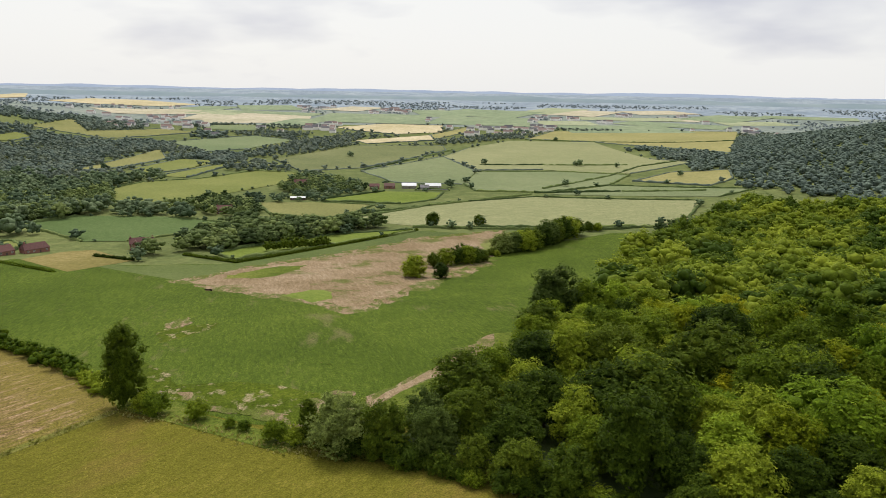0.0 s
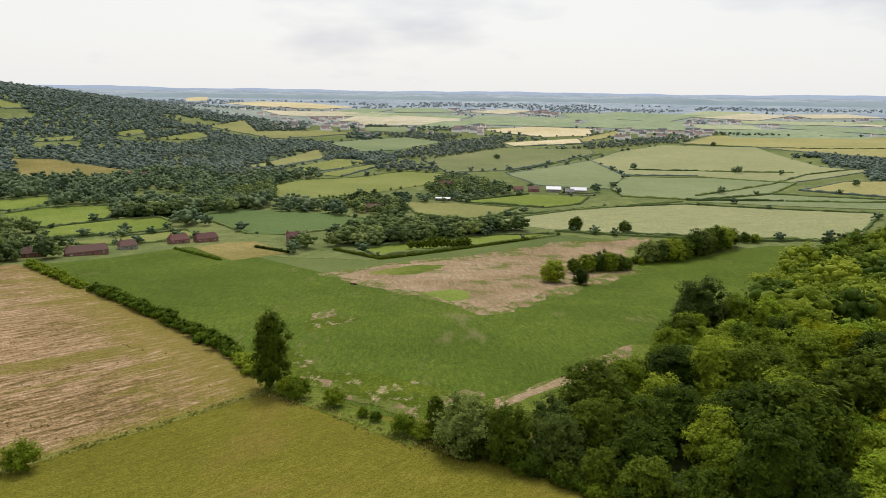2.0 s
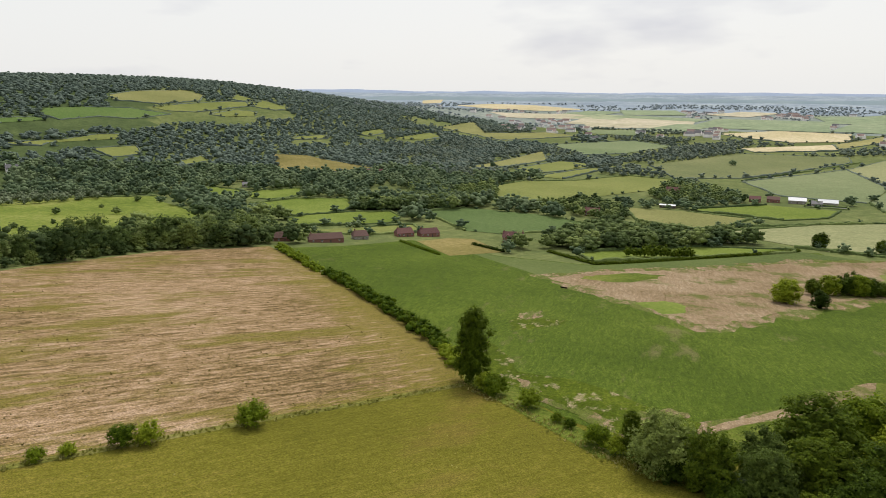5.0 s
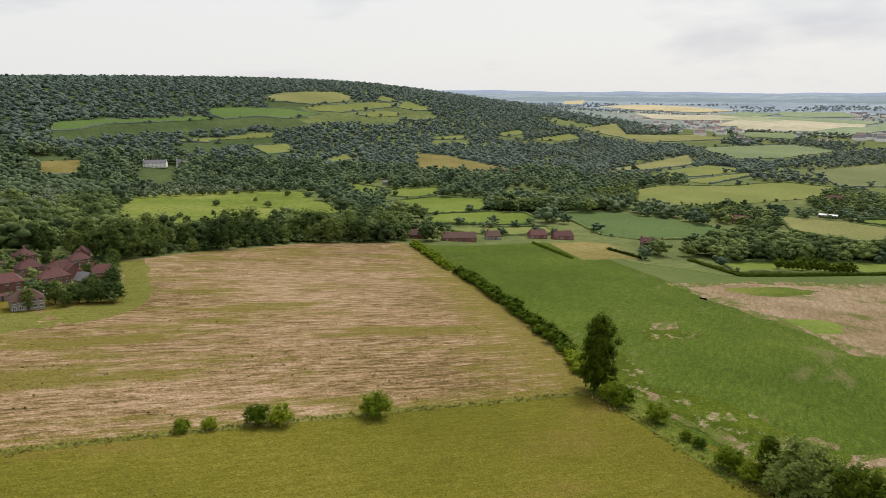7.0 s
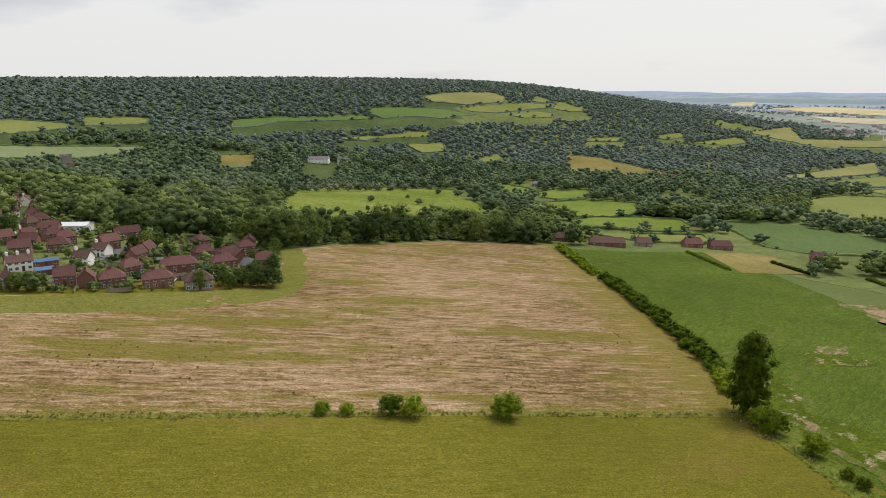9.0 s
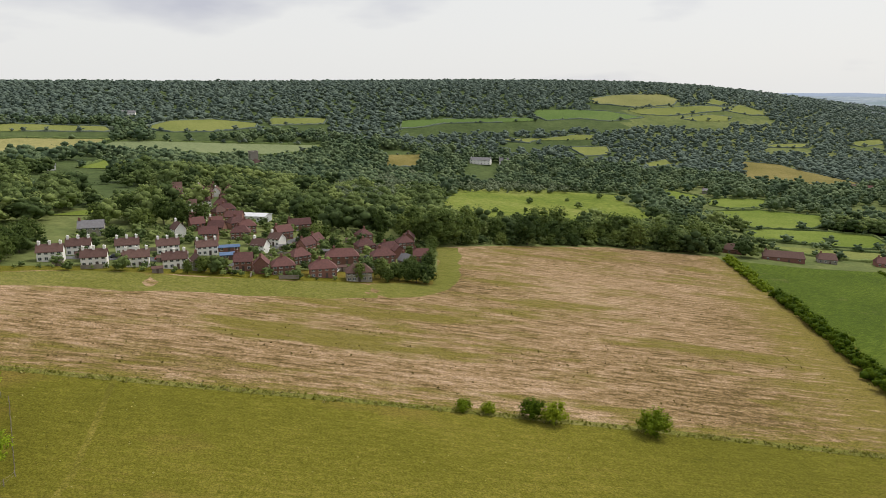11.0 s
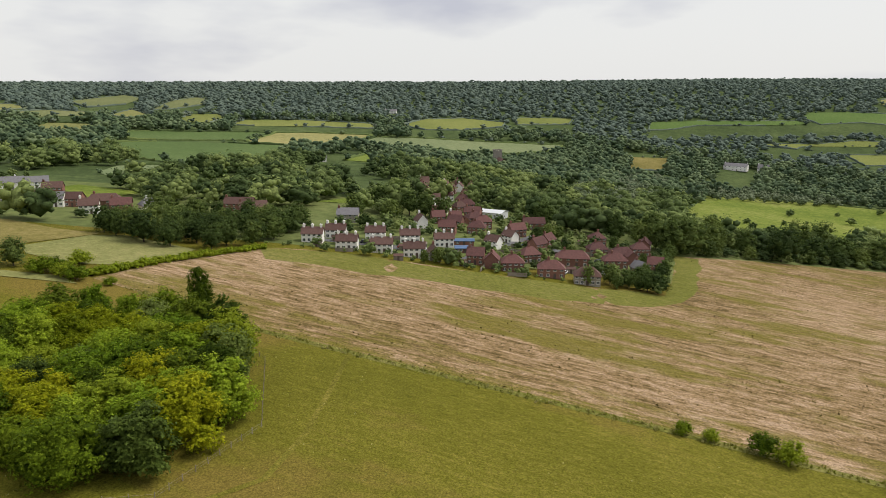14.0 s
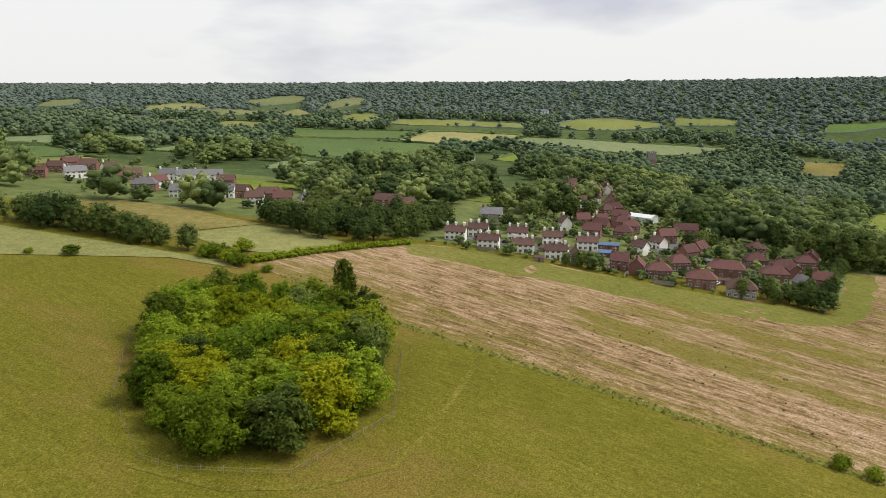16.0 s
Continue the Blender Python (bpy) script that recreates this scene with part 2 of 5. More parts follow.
LEAF = foliage("broadleaf", (0.058, 0.104, 0.005), (0.165, 0.235, 0.013), (0.32, 0.385, 0.028))
LEAF_YELLOW = foliage("yellow_green_leaf", (0.13, 0.175, 0.005), (0.26, 0.305, 0.010), (0.42, 0.42, 0.014))
LEAF_GREY = foliage("grey_green_leaf", (0.06, 0.095, 0.016), (0.135, 0.19, 0.036), (0.24, 0.30, 0.075))
LEAF_FRESH = foliage("fresh_green_leaf", (0.10, 0.175, 0.008), (0.215, 0.315, 0.018), (0.36, 0.45, 0.034))
LEAF_DARK = foliage("dark_leaf", (0.026, 0.050, 0.004), (0.072, 0.117, 0.009), (0.15, 0.20, 0.015))
LEAF_TALL = foliage("tall_tree_leaf", (0.045, 0.076, 0.005), (0.115, 0.168, 0.010), (0.22, 0.275, 0.018))
LEAF_VALLEY = foliage("valley_tree_leaf", (0.040, 0.070, 0.020), (0.104, 0.152, 0.038), (0.195, 0.248, 0.062))
LEAF_SLOPE = foliage("slope_wood_leaf", (0.060, 0.105, 0.010), (0.165, 0.225, 0.018), (0.30, 0.355, 0.030), True)
LEAF_WOOD = foliage("woodland_leaf", (0.066, 0.102, 0.036), (0.155, 0.210, 0.070), (0.275, 0.335, 0.11), True)
LEAF_SILVER = foliage("willow_leaf", (0.14, 0.18, 0.10), (0.19, 0.235, 0.135), (0.25, 0.295, 0.18), True)
# leaves by distance: haze is put into these four colours, paler and bluer
LEAF_MID = foliage("hazy_valley_leaf", (0.096, 0.145, 0.080), (0.152, 0.212, 0.110), (0.222, 0.285, 0.145), True)
LEAF_FAR = foliage("hazy_woodland_leaf", (0.140, 0.188, 0.155), (0.170, 0.222, 0.178), (0.202, 0.258, 0.20), True)
LEAF_PLAIN = foliage("hazy_plain_leaf", (0.135, 0.178, 0.145), (0.185, 0.230, 0.180), (0.245, 0.29, 0.21), True)
LEAF_HAZE = foliage("hazy_distant_leaf", (0.27, 0.32, 0.33), (0.31, 0.36, 0.37), (0.35, 0.40, 0.40), True)


def plain(name, low, high, scale=1.0, rough=0.8, bump=0.2, spec=0.2):
    m, t, b, pos = base_material(name, rough)
    b.inputs["Specular IOR Level"].default_value = spec
    n = noise_node(t, pos, scale, 5.0, 0.6)
    info = t.nodes.new("ShaderNodeObjectInfo")
    f = math_node(t, "ADD", math_node(t, "MULTIPLY", n, 0.7), math_node(t, "MULTIPLY", info.outputs["Random"], 0.3))
    r = ramp_node(t.nodes, [(0.25, low), (0.75, high)])
    link(t, f, r.inputs[0])
    link(t, r.outputs[0], b.inputs["Base Color"])
    bump_to(t, b, n, bump, 0.05)
    return m


# both skyline ridges carry the haze in their base colour
HAZE_FAR = plain("hazy_blue_ridge", (0.26, 0.32, 0.43), (0.34, 0.40, 0.50), 0.004, 1.0, 0.0, 0.0)
HAZE_NEAR = plain("hazy_grey_rise", (0.21, 0.27, 0.30), (0.31, 0.36, 0.36), 0.006, 1.0, 0.0, 0.0)
BARK = plain("bark", (0.05, 0.04, 0.03), (0.13, 0.11, 0.085), 3.0, 0.95, 0.6)
POST = plain("weathered_post", (0.18, 0.15, 0.12), (0.34, 0.30, 0.25), 4.0, 0.9)
TILE_RED = plain("red_clay_tile", (0.085, 0.043, 0.041), (0.185, 0.088, 0.078), 1.2, 0.85, 0.5)
TILE_BROWN = plain("brown_tile", (0.09, 0.05, 0.042), (0.16, 0.095, 0.08), 1.2, 0.85, 0.5)
SLATE = plain("grey_slate", (0.12, 0.115, 0.12), (0.24, 0.23, 0.24), 1.2, 0.7, 0.4)
BRICK = plain("red_brick", (0.15, 0.075, 0.06), (0.30, 0.15, 0.115), 2.0, 0.9, 0.4)
RENDERED = plain("cream_render", (0.84, 0.81, 0.77), (0.92, 0.90, 0.86), 0.8, 0.9, 0.2)
FLINT = plain("grey_flint", (0.20, 0.18, 0.15), (0.36, 0.33, 0.28), 1.5, 0.9, 0.6)
TRIM = plain("white_paint", (0.68, 0.68, 0.66), (0.82, 0.82, 0.80), 2.0, 0.5, 0.05)
GLASS = plain("window_glass", (0.03, 0.035, 0.04), (0.08, 0.09, 0.10), 0.6, 0.12, 0.0, 0.6)
DOOR = plain("painted_door", (0.06, 0.05, 0.05), (0.14, 0.10, 0.08), 1.0, 0.5)
METAL_WHITE = plain("white_sheet_roof", (0.55, 0.56, 0.58), (0.72, 0.73, 0.75), 0.4, 0.5)
BLUE = plain("blue_sheet_roof", (0.07, 0.12, 0.22), (0.13, 0.20, 0.34), 0.5, 0.6)


# ---- terrain ----
def ease(u):
    u = np.clip(u, 0.0, 1.0)
    return u * u * (3 - 2 * u)


def terrain(x, y):
    """Height of the land: a slope falling to the valley floor, a wooded hill, a long western ridge, far land rising to the skyline."""
    x, y = np.asarray(x, float) / 80, np.asarray(y, float) / 80
    r = np.hypot(x, y)
    n = -0.755 - 0.117 * y * np.where(y < 0, 1 - 0.5 * ease((-x - 2.0) / 3), 1.0) + 0.012 * x
    n = 0.09 * np.log(np.exp(n / 0.09) + math.exp(-1.47 / 0.09))
    n = np.where(n > -0.9, -0.3 - 0.12 * np.log1p(np.exp(np.minimum((-0.3 - n) / 0.12, 60))), n)
    far = np.maximum(r - 15, 0)
    n = n + 1.62 * (np.sqrt(far * far + 9) - 3) / 43
    crest = 0.17 + 0.22 * np.exp(-((y - 13) / 10) ** 2) - 0.06 * ease((-y - 3) / 12)
    n = n + (crest - n) * ease((-x - 9.0) / 12.0) * (1 - ease((y - 16) / 19.0))
    n = n + 1.3 * np.exp(-((x - 12.2) ** 2 + (y - 13) ** 2) / 30)
    return 80 + 80 * n


def height(x, y):
    return float(terrain(x, y))


def mesh_object(name, verts, faces, material, smooth=False):
    """One mesh object from arrays of corners and of equal-sized faces."""
    me = bpy.data.meshes.new(name)
    verts, faces = np.asarray(verts, np.float32), np.asarray(faces, np.int32)
    k = faces.shape[1]
    me.vertices.add(len(verts))
    me.vertices.foreach_set("co", verts.ravel())
    me.loops.add(faces.size)
    me.loops.foreach_set("vertex_index", faces.ravel())
    me.polygons.add(len(faces))
    me.polygons.foreach_set("loop_start", np.arange(len(faces), dtype=np.int32) * k)
    me.polygons.foreach_set("use_smooth", np.full(len(faces), smooth))
    me.update(calc_edges=True)
    me.materials.append(material)
    return new(name, me)


# one sheet to the horizon, finer near the middle
N = 270
g = np.sinh(np.linspace(-1, 1, N) * 5.0) / math.sinh(5.0) * 4900
gx, gy = np.meshgrid(g, g, indexing="ij")
gz = terrain(gx, gy)
edge = np.hypot(gx, gy)
gz = gz - np.maximum(edge - 4720, 0) * 0.5
ids = np.arange(N * N).reshape(N, N)
quads = np.stack([ids[:-1, :-1], ids[1:, :-1], ids[1:, 1:], ids[:-1, 1:]], -1).reshape(-1, 4)
ground = mesh_object("ground", np.stack([gx, gy, gz], -1).reshape(-1, 3), quads, COVER["pasture"], True)
ground.data.materials.append(COVER["land"])
mid_x, mid_y = (gx[:-1, :-1] + gx[1:, 1:]) / 2, (gy[:-1, :-1] + gy[1:, 1:]) / 2
near = (np.hypot(mid_x + 40, mid_y - 20) < 300) & (mid_x > -262)
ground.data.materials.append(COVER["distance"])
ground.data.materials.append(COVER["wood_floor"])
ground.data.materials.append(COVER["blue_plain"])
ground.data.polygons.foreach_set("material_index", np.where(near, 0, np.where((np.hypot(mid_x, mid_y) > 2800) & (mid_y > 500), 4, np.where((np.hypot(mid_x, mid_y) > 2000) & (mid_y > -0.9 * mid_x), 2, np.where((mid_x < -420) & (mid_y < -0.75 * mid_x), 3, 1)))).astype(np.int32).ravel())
tagged(ground, "rolling farmland of pasture and wooded valley", "ground", kind="structure")

FIELDS = []
LIFT = [0]


def field(name, cover, corners, label="", step=None):
    """A field laid over the land inside its corners."""
    LIFT[0] += 1
    pts = [Vector((x, y, 0)) for x, y in corners]
    bm = bmesh.new()
    vs = [bm.verts.new(p) for p in pts]
    from_tess = geometry.tessellate_polygon([pts])
    for tri in from_tess:
        bm.faces.new([vs[i] for i in tri])
    for _ in range(8):
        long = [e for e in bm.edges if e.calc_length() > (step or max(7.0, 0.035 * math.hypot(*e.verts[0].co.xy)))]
        if not long:
            break
        bmesh.ops.subdivide_edges(bm, edges=long, cuts=1)
        bmesh.ops.triangulate(bm, faces=[f for f in bm.faces if len(f.verts) > 3])
    for v in bm.verts:
        v.co.z = height(v.co.x, v.co.y) + 0.03 + 0.0005 * max(math.hypot(v.co.x, v.co.y) - 150, 0) + 0.006 * (LIFT[0] % 26)
    bmesh.ops.recalc_face_normals(bm, faces=bm.faces)
    if bm.faces and sum(f.normal.z for f in bm.faces) < 0:
        bmesh.ops.reverse_faces(bm, faces=bm.faces)
    me = bpy.data.meshes.new(name)
    bm.to_mesh(me)
    bm.free()
    me.materials.append(COVER[cover])
    for p in me.polygons:
        p.use_smooth = True
    ob = new(name, me)
    tagged(ob, label or FIELD_LABEL.get(cover, "green field"), "field", kind="structure")
    if cover not in ("verge",):
        FIELDS.append(np.array(corners, float))
    return ob


FIELD_LABEL = {
    "crop_dark": "dark green crop field in the valley", "crop_green2": "bright green sloping crop field", "crop_pale": "pale green crop field",
    "crop_olive": "olive green sloping field", "wheat": "pale ripening wheat field", "wheat_green": "grey-green wheat field",
    "wheat_gold": "golden yellow-green field", "grass_lush": "bright lush grass paddock", "grass_yellow": "yellow-green grass field",
    "grass_pale": "pale grass field", "meadow": "rough grazing meadow with bushes", "hay": "dry brownish grass field",
    "straw": "pale straw-coloured distant field", "sand": "bare pale soil", "tarmac": "grey tarmac road",
}


def inside(poly, x, y):
    """Which of the points lie in the polygon."""
    res = np.zeros(np.shape(x), bool)
    a = np.asarray(poly, float)
    for (x0, y0), (x1, y1) in zip(a, np.roll(a, -1, 0)):
        hit = (y0 > y) != (y1 > y)
        res ^= hit & (x < (x1 - x0) * (y - y0) / ((y1 - y0) if y1 != y0 else 1e-9) + x0)
    return res


def ragged(corners, step, amp, seed):
    """The same outline with an uneven edge."""
    rng = np.random.default_rng(seed)
    res = []
    for (x0, y0), (x1, y1) in zip(corners, corners[1:] + corners[:1]):
        k = max(1, int(math.hypot(x1 - x0, y1 - y0) / step))
        for i in range(k):
            res.append((x0 + (x1 - x0) * i / k + rng.normal() * amp, y0 + (y1 - y0) * i / k + rng.normal() * amp))
    return res


def blot(x, y, rx, ry, turn, seed):
    """An uneven rounded outline."""
    rng = np.random.default_rng(seed)
    c, s = math.cos(radians(turn)), math.sin(radians(turn))
    res = []
    for i in range(16):
        a, k = i * math.pi / 8, rng.uniform(0.6, 1.15)
        u, v = math.cos(a) * rx * k, math.sin(a) * ry * k
        res.append((x + u * c - v * s, y + u * s + v * c))
    return res


def ribbon(path, wide):
    """The outline of a strip along a path."""
    left, right = [], []
    for i, (x, y) in enumerate(path):
        (ax, ay), (bx, by) = path[max(i - 1, 0)], path[min(i + 1, len(path) - 1)]
        d = math.hypot(bx - ax, by - ay)
        nx, ny = -(by - ay) / d * wide / 2, (bx - ax) / d * wide / 2
        left.append((x + nx, y + ny))
        right.append((x - nx, y - ny))
    return left + right[::-1]


# ---- fields ----
field("hay_field", "stubble", [(-82, 163), (-97, 180), (-127, 206), (-162, 232), (-239, 284), (-330, 337), (-352, 268), (-342, 189), (-330, 142), (-242, 106), (-244, 68), (-249, 25), (-256, -7), (-258, -33), (-254, -52), (-218, -73), (-190, -84), (-180, -66), (-161, -32), (-142, 17), (-124, 64), (-106, 108), (-95, 131)], "mown hay field with tan stubble stripes")
field("grass_margin", "margin", ragged([(-254, -52), (-258, -33), (-256, -7), (-249, 25), (-244, 68), (-242, 106), (-330, 142), (-327, 153), (-262, 125), (-249, 119), (-236, 110), (-224, 93), (-221, 66), (-221, 42), (-229, -5), (-238, -42)], 10, 1.2, 11), "green grass margin beside the village")
field("crop_field", "crop_green", [(-80, 170), (-45, 153), (-20, 150), (10, 160), (36, 225), (90, 355), (150, 490), (212, 575), (144, 580), (46, 500), (-9, 584), (-20, 580), (-85, 500), (-134, 430), (-196, 420), (-282, 440), (-298, 380), (-316, 342), (-241, 290), (-160, 240), (-126, 214), (-95, 186)], "young green crop field with thin patches")
field("crop_field", "crop_strip", [(-20, 581), (-85, 498), (-134, 428), (-196, 418), (-240, 432), (-139, 364), (-102, 430), (-18, 549), (20, 572)], "grey-green crop strip along the hedge")
field("patchy_crop", "bare_mix", ragged([(-152, 368), (-124, 420), (-76, 476), (-24, 546), (53, 594), (58, 544), (42, 524), (32, 438), (-4, 356), (-28, 296), (-46, 284), (-60, 304), (-82, 318), (-116, 338)], 6, 3.0, 31), "thin crop on pale soil round the bare patch")
field("bare_patch", "sand", ragged([(-140, 364), (-121, 410), (-74, 465), (-21, 536), (51, 586), (51, 544), (34, 526), (23, 441), (-14, 364), (-33, 308), (-46, 300), (-56, 315), (-78, 328), (-107, 344)], 8, 2.2, 1), "bare pale soil patch in the crop")
field("bare_verge", "bare_mix", ragged(ribbon([(-40, 152), (-24, 160), (-13, 179), (0, 201), (18, 240)], 7.0), 4, 0.8, 32), "thin crop and soil beside the bare strip")
field("bare_strip", "sand", ragged([(-24, 162), (-15, 178), (-3, 201), (17, 247), (20, 250), (19, 232), (3, 200), (-11, 180), (-19, 163)], 6, 0.5, 2), "bare pale soil strip beside the wood")
field("grass_strip", "verge", [(-19, 160), (-11, 179), (3, 199), (19, 231), (20, 250), (38, 256), (34, 222), (24, 190), (6, 158)], "rough green strip between soil and wood")
field("verge", "verge", [(-82, 163), (-62, 152), (-34, 136), (-22, 150), (-38, 147), (-60, 160), (-92, 190), (-97, 184)], "rough grass verge along the hedge")
field("green_weeds", "grass_lush", ragged([(-78, 328), (-68, 344), (-56, 338), (-53, 321), (-60, 309)], 5, 1.0, 5), "patch of green weeds in bare soil")
field("green_weeds", "verge", ragged([(-125, 377), (-106, 375), (-92, 394), (-86, 426), (-103, 424), (-118, 402)], 6, 2.0, 6), "patch of green weeds in bare soil")
field("green_weeds", "grass_yellow", ragged([(29, 524), (49, 543), (47, 505), (30, 488)], 6, 1.5, 7), "patch of green weeds in bare soil")
field("thin_crop", "speckled", ragged([(-100, 214), (-88, 203), (-76, 182), (-65, 185), (-52, 186), (-39, 180), (-27, 174), (-18, 172), (-20, 157), (-26, 152), (-36, 154), (-48, 160), (-63, 166), (-78, 171), (-96, 190)], 6, 1.0, 8), "thin crop with bare soil showing between plants")
field("thin_crop", "speckled", ragged([(-107, 247), (-101, 261), (-90, 265), (-86, 251), (-96, 239), (-99, 229)], 6, 1.6, 9), "thin crop with bare soil showing between plants")
field("crop_field", "crop_dark", [(-361, 582), (-338, 630), (-250, 633), (-172, 596), (-193, 573), (-243, 515), (-273, 511)])
field("meadow", "grass_yellow", [(-393, 809), (-382, 874), (-324, 917), (-280, 1018), (-209, 1005), (-203, 895), (-244, 798), (-280, 729), (-312, 692), (-351, 725)])
field("pasture", "grass_yellow", [(-461, 1014), (-446, 1173), (-379, 1157), (-382, 1026), (-412, 956)])
field("pasture", "grass_yellow", [(-391, 939), (-358, 1105), (-337, 1074), (-346, 926)])
field("pasture", "grass_pale", [(-533, 959), (-534, 1075), (-542, 1327), (-468, 1169), (-487, 1017)])
field("crop_field", "crop_pale", [(-577, 1450), (-502, 1559), (-445, 1630), (-336, 1552), (-387, 1365), (-444, 1300), (-507, 1368)])
field("crop_field", "grass_pale", [(-927, 1563), (-950, 1793), (-818, 1598), (-703, 1729), (-585, 1675), (-711, 1481), (-799, 1530)])
field("crop_field", "crop_pale", [(-622, 1757), (-620, 1882), (-502, 1904), (-471, 1757)])
field("crop_field", "crop_olive", [(-295, 1201), (-191, 1474), (-4, 1500), (3, 1406), (-130, 1083), (-214, 1027)])
field("crop_field", "wheat_green", [(-124, 1036), (-3, 1295), (49, 1055), (24, 903), (-64, 911)])
field("crop_field", "wheat", [(-3, 1295), (52, 1466), (151, 1627), (341, 1604), (351, 1191), (391, 1096), (268, 1000), (153, 1075), (49, 1071)])
field("crop_field", "wheat_green", [(50, 1047), (170, 1050), (265, 988), (214, 891), (119, 830), (39, 839), (26, 903)])
field("crop_field", "wheat_gold", [(195, 1673), (293, 1897), (547, 1931), (797, 1912), (478, 1170), (438, 1444), (348, 1602)])
field("crop_field", "wheat_gold", [(252, 921), (323, 993), (402, 979), (376, 900), (330, 858)])
field("crop_field", "wheat_green", [(125, 815), (213, 886), (372, 822), (313, 781)])
field("crop_field", "wheat", [(-92, 634), (-1, 741), (103, 793), (286, 759), (240, 666), (193, 615), (136, 595), (-2, 595)])
field("track", "sand", [(192, 613), (239, 663), (229, 636), (198, 604)])
field("paddock", "grass_lush", [(-132, 759), (-72, 826), (-1, 822), (-10, 765), (-46, 732), (-133, 743)])
field("paddock", "grass_pale", [(-198, 725), (-137, 735), (-73, 723), (-88, 669), (-109, 639), (-166, 654)])
field("lawn", "grass_lush", [(-160, 472), (-140, 502), (-90, 558), (-33, 585), (-24, 577), (-85, 512), (-139, 446)])
field("paddock", "hay", [(-276, 438), (-265, 468), (-248, 478), (-202, 438), (-222, 395)])
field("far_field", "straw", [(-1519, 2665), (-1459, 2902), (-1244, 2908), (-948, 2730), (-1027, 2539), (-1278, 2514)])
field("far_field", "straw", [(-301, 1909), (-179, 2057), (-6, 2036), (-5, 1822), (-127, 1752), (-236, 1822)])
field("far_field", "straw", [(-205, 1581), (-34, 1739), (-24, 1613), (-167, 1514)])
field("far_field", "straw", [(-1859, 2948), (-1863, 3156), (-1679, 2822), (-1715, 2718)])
field("far_field", "wheat_gold", [(-39, 1738), (19, 1876), (68, 2012), (67, 1868), (-23, 1640)])
field("meadow", "meadow", [(-502, 207), (-576, 247), (-693, 308), (-726, 370), (-713, 437), (-663, 501), (-617, 472), (-576, 460), (-531, 442), (-459, 393), (-449, 340), (-461, 332), (-438, 296), (-430, 268), (-425, 236), (-431, 219), (-429, 180)])
field("paddock", "grass_lush", [(-665, 562), (-685, 597), (-638, 594), (-608, 585), (-592, 551), (-615, 528)])
field("paddock", "grass_lush", [(-600, 578), (-609, 605), (-584, 650), (-535, 593), (-543, 558), (-570, 553)])
field("paddock", "grass_lush", [(-537, 519), (-528, 580), (-480, 612), (-453, 589), (-432, 560), (-428, 520), (-442, 487), (-467, 477)])
field("paddock", "grass_lush", [(-436, 465), (-438, 498), (-416, 542), (-389, 565), (-364, 545), (-346, 511), (-366, 478), (-397, 437)])
field("paddock", "grass_yellow", [(-377, 417), (-356, 465), (-328, 511), (-307, 493), (-301, 470), (-330, 432)])
field("rough_field", "hay", [(-871, 898), (-839, 947), (-748, 932), (-638, 889), (-663, 814), (-741, 774)])
field("pasture", "grass_yellow", [(-883, 1277), (-890, 1449), (-836, 1422), (-833, 1339)])
field("pasture", "grass_yellow", [(-956, 1026), (-972, 1078), (-962, 1161), (-935, 1121)])
field("pasture", "grass_yellow", [(-952, 1235), (-967, 1351), (-935, 1333), (-920, 1243)])
field("pasture", "grass_yellow", [(-617, 930), (-679, 1038), (-642, 1004), (-597, 926)])
field("hill_field", "grass_pale", [(-1338, 912), (-1376, 999), (-1384, 1137), (-1324, 1143), (-1273, 1087), (-1254, 967), (-1277, 926), (-1291, 886)])
field("hill_field", "grass_yellow", [(-1228, 932), (-1244, 990), (-1263, 1157), (-1247, 1236), (-1221, 1202), (-1183, 1002), (-1200, 943)])
field("hill_field", "grass_yellow", [(-1260, 1210), (-1269, 1277), (-1173, 1289), (-1175, 1217), (-1216, 1186)])
field("hill_field", "grass_yellow", [(-1163, 1016), (-1190, 1108), (-1166, 1155), (-1135, 1117), (-1141, 1037)])
field("hill_field", "grass_yellow", [(-1284, 1188), (-1334, 1253), (-1256, 1260), (-1260, 1210)])
field("hill_field", "crop_green2", [(-1213, 690), (-1246, 723), (-1246, 796), (-1230, 877), (-1177, 933), (-1156, 836), (-1181, 777), (-1172, 701)])
field("hill_field", "crop_green2", [(-1186, 410), (-1198, 497), (-1196, 671), (-1172, 679), (-1168, 603), (-1168, 484), (-1143, 432), (-1134, 391)])
field("pasture", "grass_yellow", [(-1064, 547), (-1063, 644), (-1079, 709), (-1068, 748), (-1044, 717), (-1048, 605), (-1034, 587), (-1049, 549)])
field("pasture", "grass_yellow", [(-1002, 645), (-999, 721), (-947, 692), (-945, 639)])
field("rough_field", "hay", [(-954, 310), (-966, 368), (-881, 336), (-867, 280)])
field("pasture", "grass_yellow", [(-890, 717), (-909, 774), (-873, 762), (-858, 702)])
field("crop_field", "crop_dark", [(-844, -336), (-862, -309), (-906, -202), (-910, -175), (-818, -194), (-769, -276), (-760, -303)])
field("crop_field", "crop_dark", [(-714, -303), (-752, -270), (-782, -202), (-796, -132), (-670, -121), (-588, -131), (-570, -159), (-561, -202), (-578, -238)])
field("crop_field", "wheat_gold", [(-807, -189), (-911, -173), (-928, -141), (-939, -52), (-891, -60), (-852, -79), (-801, -110)])
field("crop_field", "wheat_green", [(-863, -66), (-922, -44), (-941, 20), (-978, 154), (-995, 220), (-952, 199), (-897, 142), (-866, 67), (-842, -34)])
